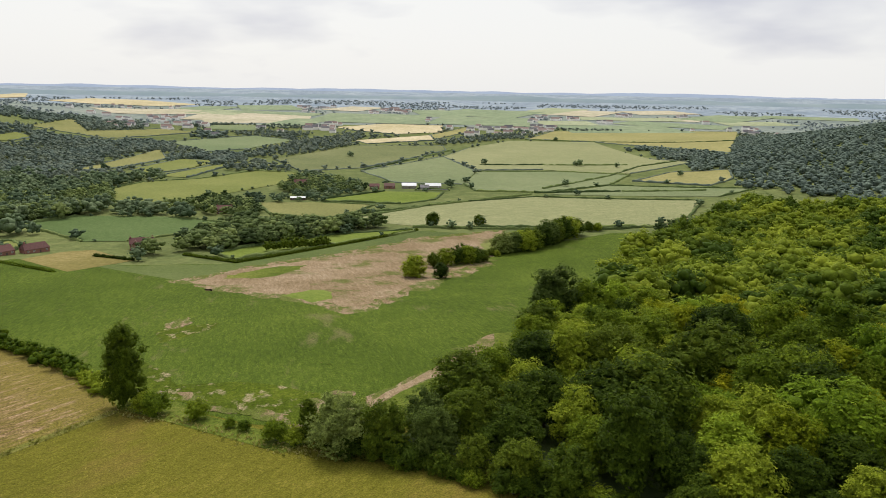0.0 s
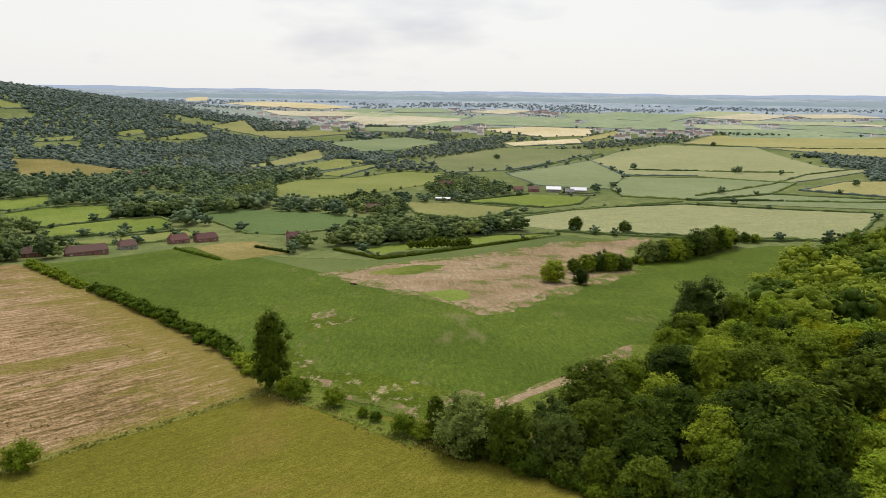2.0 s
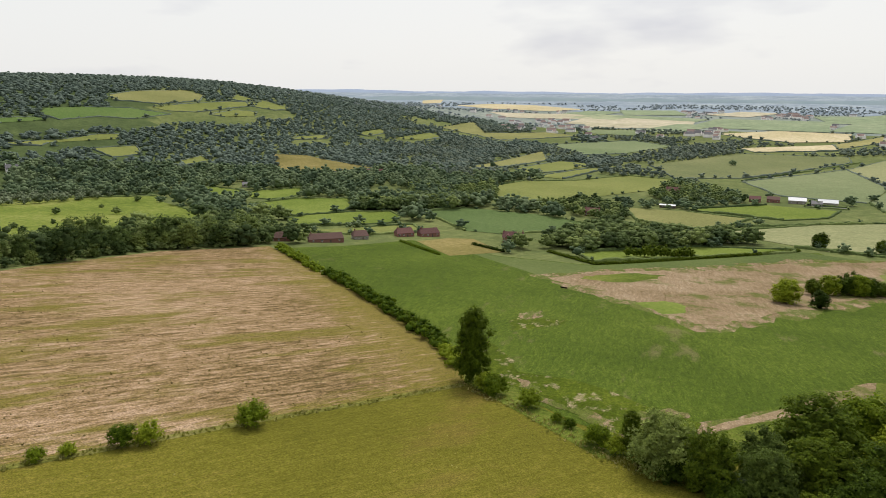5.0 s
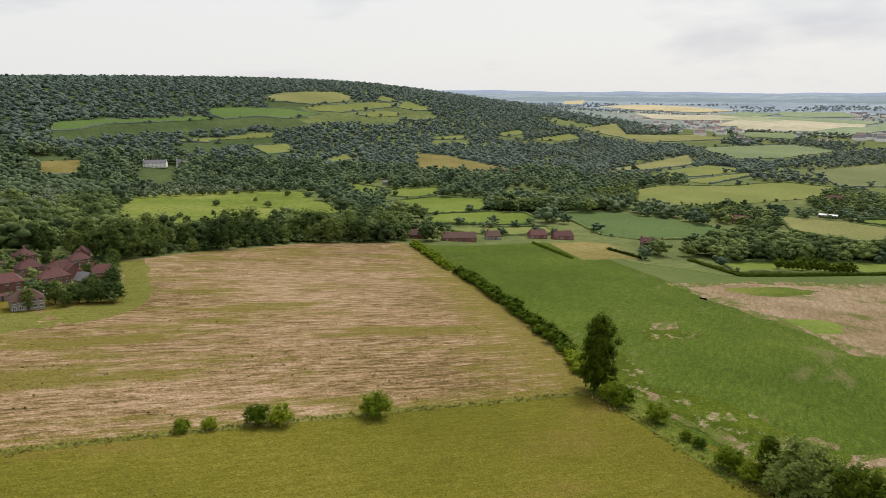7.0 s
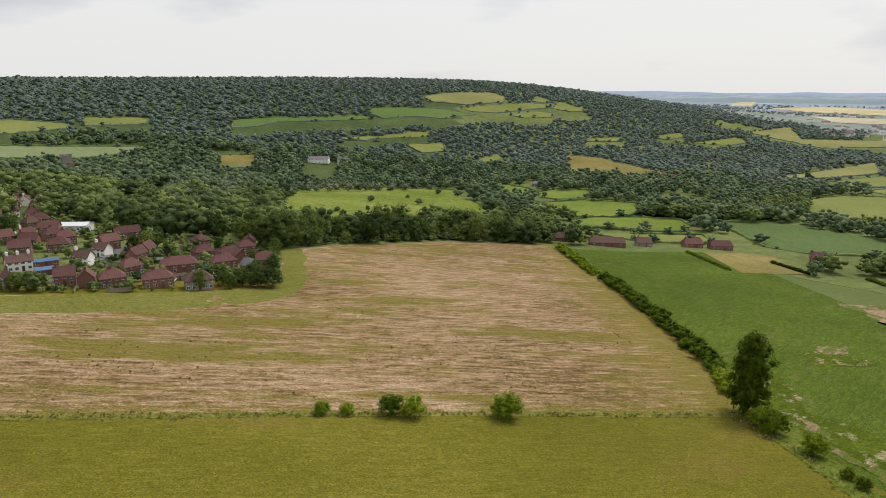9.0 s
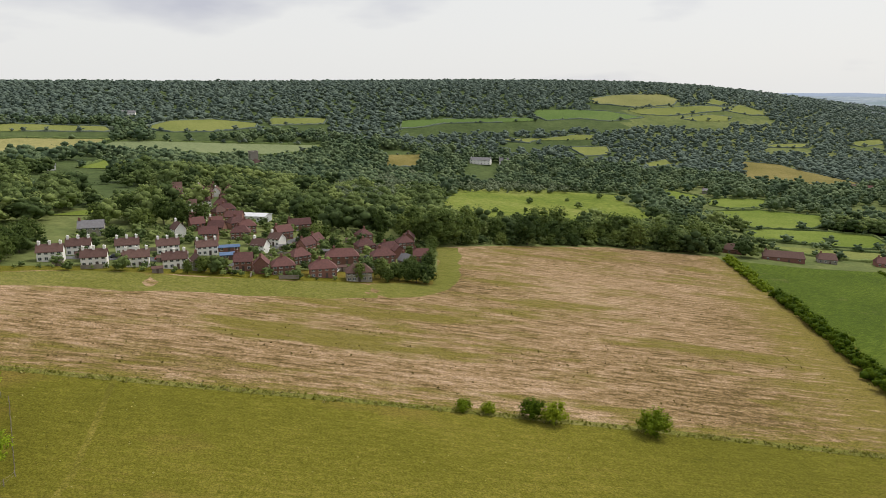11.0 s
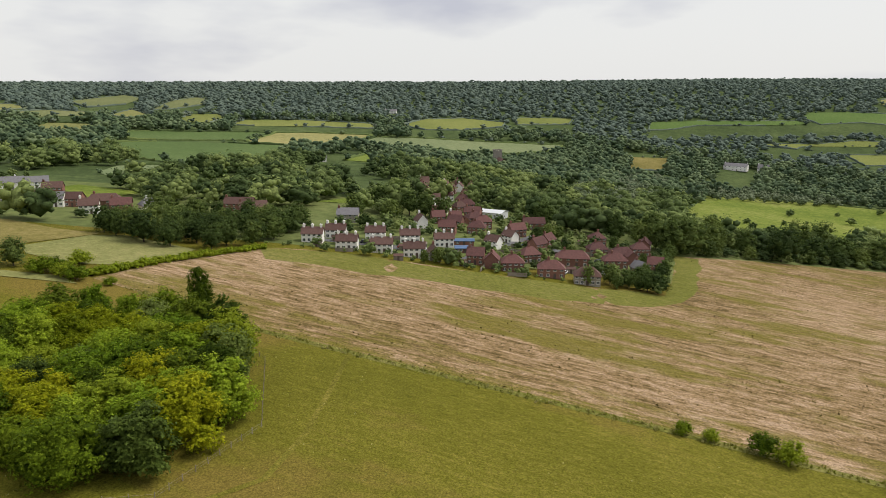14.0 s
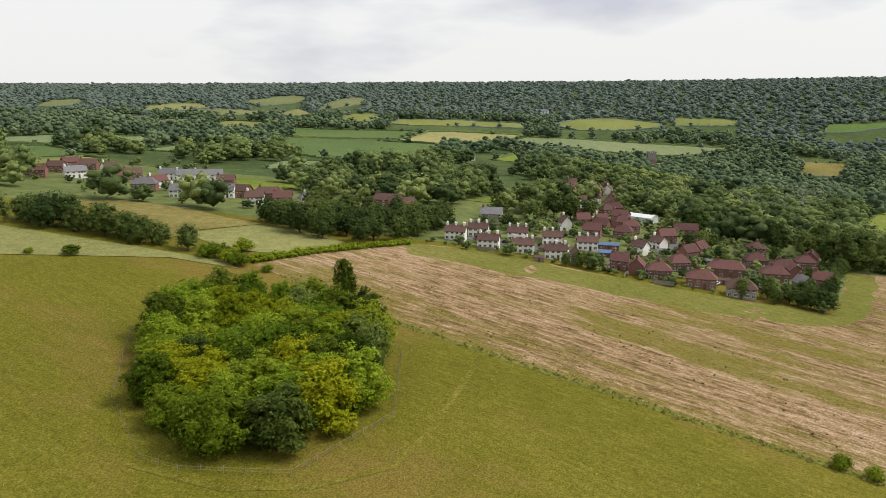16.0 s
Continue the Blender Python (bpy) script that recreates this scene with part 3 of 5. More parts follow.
field("hill_field", "grass_yellow", [(-969, -248), (-1022, -241), (-1049, -166), (-1045, -58), (-1001, -48), (-988, -150), (-968, -215)])
field("hill_field", "grass_yellow", [(-1038, -18), (-1113, 23), (-1146, 87), (-1134, 154), (-1096, 145), (-1045, 79), (-1018, 21)])
field("hill_field", "grass_yellow", [(-1166, 175), (-1183, 185), (-1197, 279), (-1152, 262), (-1121, 171)])
field("hill_field", "grass_yellow", [(-1006, -328), (-1055, -328), (-1074, -286), (-1030, -271), (-981, -279), (-971, -309)])
field("hill_field", "crop_olive", [(-1139, -405), (-1211, -407), (-1271, -384), (-1252, -362), (-1176, -344), (-1115, -368), (-1087, -394)])
field("paddock", "grass_lush", [(-432, -131), (-465, -120), (-478, -109), (-429, -110), (-414, -122)])
field("paddock", "grass_lush", [(-545, -81), (-566, -73), (-493, -61), (-484, -70)])
field("lawn", "grass_lush", [(-391, -49), (-415, -30), (-411, -9), (-392, -14)])
field("paddock", "grass_lush", [(-437, 105), (-452, 123), (-416, 112), (-394, 95)])
field("paddock", "grass_lush", [(-664, -61), (-750, -47), (-733, -29), (-664, -36)])
field("hill_field", "grass_pale", [(-1003, -652), (-1080, -652), (-1097, -610), (-1058, -560), (-974, -588), (-957, -617)])
field("hill_field", "crop_olive", [(-1158, -555), (-1284, -513), (-1234, -466), (-1145, -458), (-1087, -493)])
field("hill_field", "grass_pale", [(-1011, -429), (-1087, -425), (-1016, -369), (-988, -394)])
field("hill_field", "crop_olive", [(-966, -584), (-1035, -527), (-1035, -451), (-997, -443), (-947, -500)])
field("hill_field", "crop_olive", [(-939, -792), (-1057, -858), (-1098, -824), (-983, -758)])
field("field", "grass_pale", [(-751, -493), (-818, -524), (-881, -499), (-861, -475), (-794, -456)])
field("field", "grass_pale", [(-820, -439), (-894, -455), (-903, -401), (-841, -381), (-789, -387), (-798, -408)])
field("field", "crop_pale", [(-522, -475), (-582, -468), (-553, -442), (-501, -408), (-471, -429)])
field("field", "crop_dark", [(-461, -419), (-490, -404), (-471, -360), (-454, -341), (-417, -353), (-414, -378)])
field("field", "grass_pale", [(-406, -344), (-442, -332), (-437, -309), (-410, -309), (-372, -339), (-387, -353)])
field("field", "crop_pale", [(-556, -417), (-599, -415), (-642, -406), (-567, -363), (-484, -316), (-525, -346)])
field("field", "crop_pale", [(-512, -332), (-579, -332), (-569, -305), (-511, -308)])
field("field", "crop_strip", [(-853, -773), (-893, -717), (-888, -668), (-851, -683), (-799, -725)])
field("field", "crop_strip", [(-843, -616), (-878, -588), (-885, -550), (-812, -530)])
field("paddock", "crop_pale", [(-468, -206), (-512, -211), (-541, -179), (-514, -152), (-480, -149), (-455, -195)])
field("allotment", "meadow", [(-391, -193), (-405, -189), (-390, -145), (-353, -153), (-363, -172)], "rough grass and vegetable plots behind the lane")
field("rough_field", "grass_pale", [(-221, -121), (-249, -111), (-255, -102), (-240, -70), (-220, -74), (-207, -86), (-204, -96), (-211, -114)])
field("rough_field", "hay", [(-242, -202), (-267, -179), (-267, -151), (-256, -127), (-254, -111), (-252, -110), (-223, -123), (-199, -122), (-222, -137), (-240, -168), (-237, -191)])
field("rough_field", "grass_pale", [(-187, -180), (-189, -173), (-189, -122), (-189, -93), (-183, -85), (-183, -108), (-160, -147), (-157, -152)])


# ---- trees ----
def ico(sub):
    bm = bmesh.new()
    bmesh.ops.create_icosphere(bm, subdivisions=sub, radius=1.0)
    bm.verts.ensure_lookup_table()
    v = np.array([p.co[:] for p in bm.verts])
    f = np.array([[q.index for q in p.verts] for p in bm.faces])
    bm.free()
    return v, f


ICO1, ICO2 = ico(1), ico(2)


def crown_arrays(rng, tall, wide, lobes, sprays, size, base=0.18, core=ICO1, column=False, fill=0.9):
    """A crown: a domed heap of small uneven lobes, with leaf sprays standing out of them. Triangles only, foot of the tree at the origin."""
    mid, half = tall * (1 + base) / 2, tall * (1 - base) / 2
    i = np.arange(lobes)
    zz = 1 - 1.72 * (i + 0.5) / lobes
    a = i * 2.39996 + rng.uniform(-0.4, 0.4, lobes)
    ring = np.sqrt(np.maximum(1 - zz * zz, 0))
    k = rng.uniform(0.58, 0.90, lobes)
    if column:
        ring = ring * np.where(zz > 0.1, 1.0, 1.15) * rng.uniform(0.6, 1.25, lobes)
    else:
        ring = np.where(zz < 0, np.maximum(ring, 0.78), ring)
    cs = np.stack([np.cos(a) * ring * wide * k, np.sin(a) * ring * wide * k, mid + zz * half * (0.80 if column else k)], 1)
    many_lobes = min(1.0, (14.0 / lobes) ** 0.33)
    rs = rng.uniform(0.30, 0.52, lobes) * wide * many_lobes
    V, F, n = [], [], 0
    heart = core[0] * np.array([wide * 0.62, wide * 0.62, half * 0.72]) + np.array([0, 0, mid - half * 0.05])
    V.append(heart)
    F.append(core[1])
    n = len(heart)
    for c, r in zip(cs, rs):
        cv = core[0] * (r * rng.uniform(fill - 0.34, fill + 0.10, (len(core[0]), 1))) * np.array([1, 1, 0.86]) + c
        V.append(cv)
        F.append(core[1] + n)
        n += len(cv)
    # sprays sit on the lobes, facing outwards with a tilt
    twigs = max(sprays // 5, 1)
    pick = rng.choice(len(cs), twigs, p=rs ** 2 / (rs ** 2).sum())
    out = cs[pick] - np.array([0, 0, mid - half * 0.2])
    out /= np.linalg.norm(out, axis=1)[:, None] + 1e-6
    d = rng.normal(size=(twigs, 3)) + out * 0.9
    d[:, 2] += 0.35
    d /= np.linalg.norm(d, axis=1)[:, None]
    p = cs[pick] + d * (rs[pick] * rng.uniform(0.80, 1.30, twigs))[:, None]
    of = rng.integers(0, twigs, sprays)
    d = d[of]
    p = p[of] + rng.normal(scale=1.1 * size, size=(sprays, 3)) * np.array([1.15, 1.15, 0.7])
    nrm = d + rng.normal(scale=0.4, size=(sprays, 3)) + np.array([0, 0, 0.5])
    nrm /= np.linalg.norm(nrm, axis=1)[:, None]
    t1 = np.cross(nrm, rng.normal(size=(sprays, 3)))
    t1 /= np.linalg.norm(t1, axis=1)[:, None]
    t2 = np.cross(nrm, t1)
    s = size * rng.uniform(0.55, 1.5, sprays)[:, None]
    q = np.stack([p - t1 * s, p + t1 * s * 0.7 - t2 * s * 0.75, p + t1 * s * 0.8 + t2 * s * 0.65 + nrm * s * 0.2], 1).reshape(-1, 3)
    V.append(q)
    F.append(n + np.arange(sprays * 3).reshape(-1, 3))
    return np.concatenate(V), np.concatenate(F)


def trunk_arrays(rng, tall, thick, limbs=5):
    """A tapered trunk with limbs, in triangles."""
    V, F = [], []

    def limb(a, b, r0, r1, sides=6):
        n = sum(len(v) for v in V)
        a, b = np.array(a), np.array(b)
        d = (b - a) / np.linalg.norm(b - a)
        t1 = np.cross(d, (0.3, 0.9, 0.1))
        t1 /= np.linalg.norm(t1)
        t2 = np.cross(d, t1)
        ang = np.arange(sides) * 2 * math.pi / sides
        ring = np.cos(ang)[:, None] * t1 + np.sin(ang)[:, None] * t2
        V.append(np.concatenate([a + ring * r0, b + ring * r1]))
        i = np.arange(sides)
        j = (i + 1) % sides
        F.append(np.concatenate([np.stack([i, j, j + sides], 1), np.stack([i, j + sides, i + sides], 1)]) + n)

    fork = (rng.uniform(-0.2, 0.2), rng.uniform(-0.2, 0.2), tall * 0.34)
    limb((0, 0, -0.6), fork, thick, thick * 0.72)
    limb(fork, (rng.uniform(-0.5, 0.5), rng.uniform(-0.5, 0.5), tall * 0.72), thick * 0.72, thick * 0.25)
    for i in range(limbs):
        a = i * 2.4 + rng.uniform(0, 0.6)
        z0 = tall * rng.uniform(0.26, 0.5)
        L = tall * rng.uniform(0.18, 0.28)
        limb((0, 0, z0), (math.cos(a) * L, math.sin(a) * L, z0 + L * 0.9), thick * 0.4, thick * 0.12, 5)
    return np.concatenate(V), np.concatenate(F)


def tree_thing(name, seed, tall, wide, lobes, sprays, size, leaf, label, category="tree", base=0.05, column=False, core=ICO1):
    rng = np.random.default_rng(seed)
    root = new(name)
    tv, tf = trunk_arrays(rng, tall, max(0.05 * wide, 0.08) + 0.006 * tall)
    trunk = mesh_object("trunk", tv, tf, BARK, True)
    cv, cf = crown_arrays(rng, tall, wide, lobes, sprays, size, base, core, column, 0.72)
    crown = mesh_object("crown", cv, cf, leaf, True)
    trunk.parent = crown.parent = root
    return tagged(root, label, category)


def drop(ob):
    """Remove a pattern that has been copied."""
    for o in list(ob.children_recursive) + [ob]:
        bpy.data.objects.remove(o)


R = random.Random(11)
PROTO = {}


def proto(kind, i):
    key = (kind, i)
    if key not in PROTO:
        s = 100 + i * 7 + len(kind)
        k = (1.0, 0.82, 1.16, 0.92)[i]
        if kind == "broad":
            PROTO[key] = tree_thing("broadleaf_tree", s, 14, 4.9 * k, 42, 4800, 0.23, LEAF, "full-crowned green broadleaf tree in the wood")
        elif kind == "yellow":
            PROTO[key] = tree_thing("broadleaf_tree", s, 13, 4.8 * k, 42, 4800, 0.23, LEAF_YELLOW, "yellow-green broadleaf tree in the wood")
        elif kind == "fresh":
            PROTO[key] = tree_thing("broadleaf_tree", s, 13, 4.9 * k, 42, 4800, 0.23, LEAF_FRESH, "fresh light green broadleaf tree in the wood")
        elif kind == "grey":
            PROTO[key] = tree_thing("whitebeam_tree", s, 12, 4.2 * k, 40, 4400, 0.23, LEAF_GREY, "grey-green whitebeam with silvery leaves")
        elif kind == "dark":
            PROTO[key] = tree_thing("broadleaf_tree", s, 14, 4.6 * k, 40, 4400, 0.23, LEAF_DARK, "dark green broadleaf tree in the wood")
        elif kind == "bush":
            PROTO[key] = tree_thing("bush", s, 4, 2.4, 22, 1500, 0.16, LEAF, "rounded green hedgerow bush", "bush", 0.02)
        # dark leaf colour stands in for the shade along the wood's edge
        elif kind == "dark_bush":
            PROTO[key] = tree_thing("bush", s, 4, 2.4, 22, 1500, 0.16, LEAF_DARK, "bush with leaf darkened for the shaded edge of the wood", "bush", 0.02)
        elif kind == "valley":
            PROTO[key] = tree_thing("broadleaf_tree", s, 14, 5.4 * k, 30, 1500, 0.30, LEAF_VALLEY, "large green broadleaf tree in the valley")
        elif kind == "tall":
            PROTO[key] = tree_thing("tall_tree", s, 24, 6.6, 84, 7500, 0.27, LEAF_TALL, "tall columnar tree at the field corner", "tree", -0.07, True)
    return PROTO[key]


def plant(kind, x, y, tall, spread=1.0, label="", group="", sink=0.0):
    src = proto(kind, R.randrange(4))
    h0 = {"broad": 14, "yellow": 13, "fresh": 13, "grey": 12, "dark": 14, "valley": 14, "bush": 4, "dark_bush": 4, "tall": 24}[kind]
    k = tall / h0
    m = pose(x, y, height(x, y) - sink, R.uniform(-3, 3), R.uniform(-3, 3), R.uniform(0, 360)) @ Matrix.Diagonal((k * spread, k * spread, k, 1))
    ob = copy_thing(src, m)
    ob.scale = (k * spread, k * spread, k)
    if label or group:
        tagged(ob, label, group=group)
    return ob


def scatter(poly, gap, seed, n=4000):
    """Points inside a polygon, at least a gap apart."""
    rng = np.random.default_rng(seed)
    a = np.array(poly, float)
    lo, hi = a.min(0), a.max(0)
    pts = []
    cell = {}
    for _ in range(n):
        x, y = rng.uniform(lo, hi)
        if not inside(a, np.array([x]), np.array([y]))[0]:
            continue
        c = (int(x // gap), int(y // gap))
        if any((x - u) ** 2 + (y - v) ** 2 < gap * gap for i in (-1, 0, 1) for j in (-1, 0, 1) for u, v in cell.get((c[0] + i, c[1] + j), ())):
            continue
        cell.setdefault(c, []).append((x, y))
        pts.append((x, y))
    return pts


def mixed_kind():
    return R.choices(("broad", "yellow", "grey", "dark", "fresh"), (0.50, 0.10, 0.08, 0.16, 0.16))[0]


field("woodland_ground", "wood_floor", [(-14, 143), (0, 137), (28, 122), (64, 100), (100, 88), (160, 100), (420, 330), (480, 560), (430, 640), (300, 700), (212, 578), (130, 452), (44, 262), (36, 225), (16, 166)], "dark shaded floor of the wood")
FIELDS.pop()

# the wood beside the crop
WOOD = [(-24, 138), (-8, 131), (22, 115), (60, 92), (100, 80), (140, 100), (156, 160), (140, 215), (60, 262), (36, 250), (32, 225), (24, 195), (10, 162), (-6, 146)]
for x, y in scatter(WOOD, 8.9, 3, 12000):
    rim = y < 133 - 0.5 * (x + 6)
    kind = mixed_kind() if x > 8 or R.uniform(0, 1) < 0.3 else R.choice(("grey", "dark"))
    # mostly dark-leaved kinds here, painting in the shade on the near side
    if rim or y < 150 - 0.5 * (x + 6) and x < 50:
        kind = R.choice(("dark", "dark", "dark", "grey", "broad"))
    big = 1.0 if R.uniform(0, 1) < 0.82 else 1.3
    plant(kind, x, y, big * min(R.uniform(10, 14) if rim else R.choice((10, 13, 15, 18, 21)) * R.uniform(0.9, 1.1), 11.5 + max(x + 6, 0) * 0.3), R.uniform(0.95, 1.3), group="trees of the wood", sink=2.0 if rim else 0.8)

for i in range(34):
    u = i / 33
    x, y = (-26 + 18 * u / 0.25, 140 - 9 * u / 0.25) if u < 0.25 else (-8 + 70 * (u - 0.25) / 0.75, 131 - 40 * (u - 0.25) / 0.75)
    plant(R.choice(("bush", "dark_bush", "dark_bush")), x + R.uniform(-1.5, 1.5), y + R.uniform(-1, 1.5), R.uniform(3, 6), R.uniform(0.9, 1.3), "leafy bush at the edge of the wood", group="bushes at the wood edge", sink=0.3)

# the copse in the pasture
COPSE = [(-84, -47), (-88, -33), (-110, -25), (-143, -31), (-152, -52), (-148, -70), (-124, -76), (-98, -61)]
for x, y in scatter(COPSE, 5.9, 5, 6000):
    kind = R.choices(("broad", "yellow", "grey", "dark", "fresh"), (0.22, 0.30, 0.07, 0.05, 0.36))[0]
    plant(kind, x, y, R.uniform(9.5, 12) + max(0, -x - 104) * 0.05 + max(0, y + 48) * 0.16, R.uniform(0.85, 1.25), group="trees of the copse", sink=2.2)
plant("tall", -150, -41, 19.5, 0.62, "dark tree rising above the copse", sink=1.0)

# the tree and bushes of the field corner
plant("tall", -82, 165, 25.0, 0.78, sink=1.6)
for x, y, h in ((-74, 161, 5.2), (-71, 160, 5.6), (-60, 156.5, 4.6), (-50, 151, 2.2), (-46, 149, 2.5), (-37, 143, 4.8), (-105, 104, 5.5), (-114, 84, 4.5), (-117, 80, 4.5), (-121, 71, 2.6), (-123, 66, 2.8)):
    plant("bush", x, y, h, 1.0, group="bushes along the field edge")
for x, y, h in ((-191, -99, 4.6), (-193, -96, 4), (-189, -91, 4.2), (-187, -87, 4), (-204, -94, 4), (-170, -132, 3), (-185, -77, 2.2), (-165, -142, 1.6)):
    plant("bush", x, y, h, 1.3, group="bushes along the field edge")
for x, y, h, k in ((-17, 388, 14, "broad"), (-1, 384, 9.5, "dark"), (-6, 424, 10, "dark"), (2, 430, 12, "broad"), (9, 438, 12, "dark"), (16, 440, 12.5, "broad"), (22, 445, 11, "dark"), (27, 448, 8, "dark"), (13, 450, 12, "dark"), (43, 483, 15, "grey"), (50, 490, 16, "grey"),
                   (59, 496, 16, "broad"), (66, 506, 17, "dark"), (74, 514, 18, "dark"), (81, 526, 19, "grey"), (88, 536, 19, "dark"), (95, 548, 19, "dark"), (103, 560, 18, "broad"), (110, 570, 15, "dark"), (34, 474, 6, "dark"), (38, 470, 5, "broad"), (126, 590, 9, "dark"), (134, 592, 8, "broad"), (32, 606, 12, "dark"), (-10, 606, 14, "dark")):
    plant(k, x, y, h * 1.18, 1.3, "full green tree standing in the crop", group="trees in the crop field", sink=0.2 * h)
plant("tall", -29, 142, 11, 0.8, "slim dark hedgerow tree")
for x, y, h in ((-24, 141, 6), (-20, 139, 7), (-32, 141, 4)):
    plant("bush", x, y, h, 1.0, group="bushes along the field edge")


def hedge(path, tall, wide, leaf, label, seed, name="hedge", stray=0.3):
    """A clipped or grown hedge: leaf sprays over a run of lobes."""
    rng = np.random.default_rng(seed)
    V, F, n = [], [], 0
    for (x0, y0), (x1, y1) in zip(path, path[1:]):
        L = math.hypot(x1 - x0, y1 - y0)
        k = max(2, int(L / (wide * 0.8)))
        for i in range(k):
            u = (i + rng.uniform(0.2, 0.8)) / k
            x, y = x0 + (x1 - x0) * u + rng.uniform(-stray, stray), y0 + (y1 - y0) * u + rng.uniform(-stray, stray)
            v, f = crown_arrays(rng, tall * rng.uniform(0.75 - 0.25 * (stray > 1), 1.2), wide * rng.uniform(0.7, 1.2), 7, 150, 0.15 + 0.04 * wide / 2, 0.0)
            V.append(v + np.array([x, y, height(x, y) - 0.2]))
            F.append(f + n)
            n += len(v)
    V = np.concatenate(V)
    ob = mesh_object(name, V, np.concatenate(F), leaf, True)
    return tagged(ob, label, "hedge")


hedge([(-318, 334), (-245, 286), (-240, 282)], 4.4, 3.4, LEAF, "grown green field hedge", 1, stray=1.2)
hedge([(-228, 277), (-162, 233), (-128, 208), (-106, 191)], 5.2, 3.7, LEAF, "grown green field hedge", 2, stray=1.4)
hedge([(-104, 188), (-90, 174)], 3.4, 2.8, LEAF, "low green field hedge", 3, stray=1.0)
hedge([(-178, 462), (-134, 434), (-85, 502), (-22, 585)], 2.2, 1.6, LEAF_DARK, "long clipped garden hedge", 4)
hedge([(-128, 481), (-86, 507)], 9.0, 3.4, LEAF_DARK, "tall dark clipped conifer hedge", 5)
hedge([(-285, 428), (-256, 410), (-229, 393)], 1.8, 1.4, LEAF, "low hedge between crop and paddock", 7)
hedge([(-235, 453), (-202, 438)], 2.0, 1.5, LEAF_DARK, "clipped garden hedge by the paddock", 8)
hedge([(-192, -86), (-218, -73), (-253, -49)], 2.4, 2.2, LEAF, "green hedge along the hay field", 6)

# ---- woods and hedgerow trees, too many to count ----
def woodland(name, points, talls, leaf, label, seed, sprays, size, lobes, variants=10, wide=1.0, sink=0.05):
    """Many trees as one mesh, each a copy of one of a few crowns, with its own size, turn and tone."""
    rng = np.random.default_rng(seed)
    forms = [crown_arrays(rng, 1.0, 0.42, lobes, sprays, size, 0.05) for _ in range(variants)]
    V, F, T, n = [], [], [], 0
    pts = np.asarray(points, float)
    zs = terrain(pts[:, 0], pts[:, 1])
    for (x, y), z, h in zip(pts, zs, talls):
        v, f = forms[rng.integers(variants)]
        a = rng.uniform(0, 2 * math.pi)
        c, s = math.cos(a), math.sin(a)
        w = h * wide * rng.uniform(0.95, 1.45)
        V.append(np.stack([(v[:, 0] * c - v[:, 1] * s) * w + x, (v[:, 0] * s + v[:, 1] * c) * w + y, v[:, 2] * h + z - sink * h], 1))
        F.append(f + n)
        T.append(np.full(len(v), rng.uniform(0, 1)))
        n += len(v)
    ob = mesh_object(name, np.concatenate(V), np.concatenate(F), leaf, True)
    at = ob.data.attributes.new("tint", "FLOAT", "POINT")
    at.data.foreach_set("value", np.concatenate(T).astype(np.float32))
    return tagged(ob, label, "trees", kind="stuff")


CLEAR = []      # places kept free of trees: round houses, lawns and one camera sight line


def free_of_fields(p, grow=0.0, tall=4.0):
    """Points outside the fields, less trees that would hide a field from the camera."""
    ok = np.ones(len(p), bool)
    below = np.maximum(80 - terrain(p[:, 0], p[:, 1]), 30.0)
    reach = np.minimum(tall / (below - tall), 0.07)
    for poly in FIELDS:
        c = poly.mean(0)
        q = c + (poly - c) * (1 + grow)
        ok &= ~inside(q, p[:, 0], p[:, 1])
        if math.hypot(*c) > 330:
            for m in (0.33, 0.66, 1.0):
                k = 1 + m * reach
                ok &= ~inside(q, p[:, 0] * k, p[:, 1] * k)
    for x, y, r in CLEAR:
        ok &= (p[:, 0] - x) ** 2 + (p[:, 1] - y) ** 2 > r * r
    return ok


def polar_points(az0, az1, r0, r1, gap, seed):
    """A jittered grid over a sector of the land; azimuth in degrees to the left of +y."""
    rng = np.random.default_rng(seed)
    lim = r1
    xs = np.arange(-lim, lim, gap)
    px, py = np.meshgrid(xs, xs)
    p = np.stack([px.ravel(), py.ravel()], 1) + rng.uniform(-0.45, 0.45, (px.size, 2)) * gap
    r = np.hypot(p[:, 0], p[:, 1])
    a = np.degrees(np.arctan2(-p[:, 0], p[:, 1]))
    return p[(r > r0) & (r < r1) & (a > az0) & (a < az1)]


def clumpy(p, scale, level, seed):
    return np.array([noise.noise((x * scale, y * scale, seed * 3.7)) for x, y in p]) > level


# small bare spots in the crop, worn tracks, rough strips
for i, (x, y, a, b, t) in enumerate(((-27, 176, 3.2, 2.0, 60), (-33, 168, 3.5, 1.6, 100), (-44, 160, 5, 2.0, 150), (-56, 163, 4, 1.3, 150), (-66, 172, 5, 1.3, 140), (-105, 262, 9, 2.5, 100), (-96, 250, 5, 1.6, 110), (-12, 196, 3, 0.8, 65), (-88, 300, 6, 1.5, 100), (-36, 204, 4, 1.2, 120))):
    field("bare_spot", "bare_mix", ragged(blot(x, y, a * 1.5, b * 1.9, t, 60 + i), 1.2, 0.35, 80 + i), "small bare soil spot in the crop", 3)
field("field_edge", "margin", ribbon([(-82, 162), (-95, 131), (-106, 107), (-124, 63), (-142, 16), (-161, -33), (-181, -67)], 2.6), "rough grass strip along the hay field", 4)


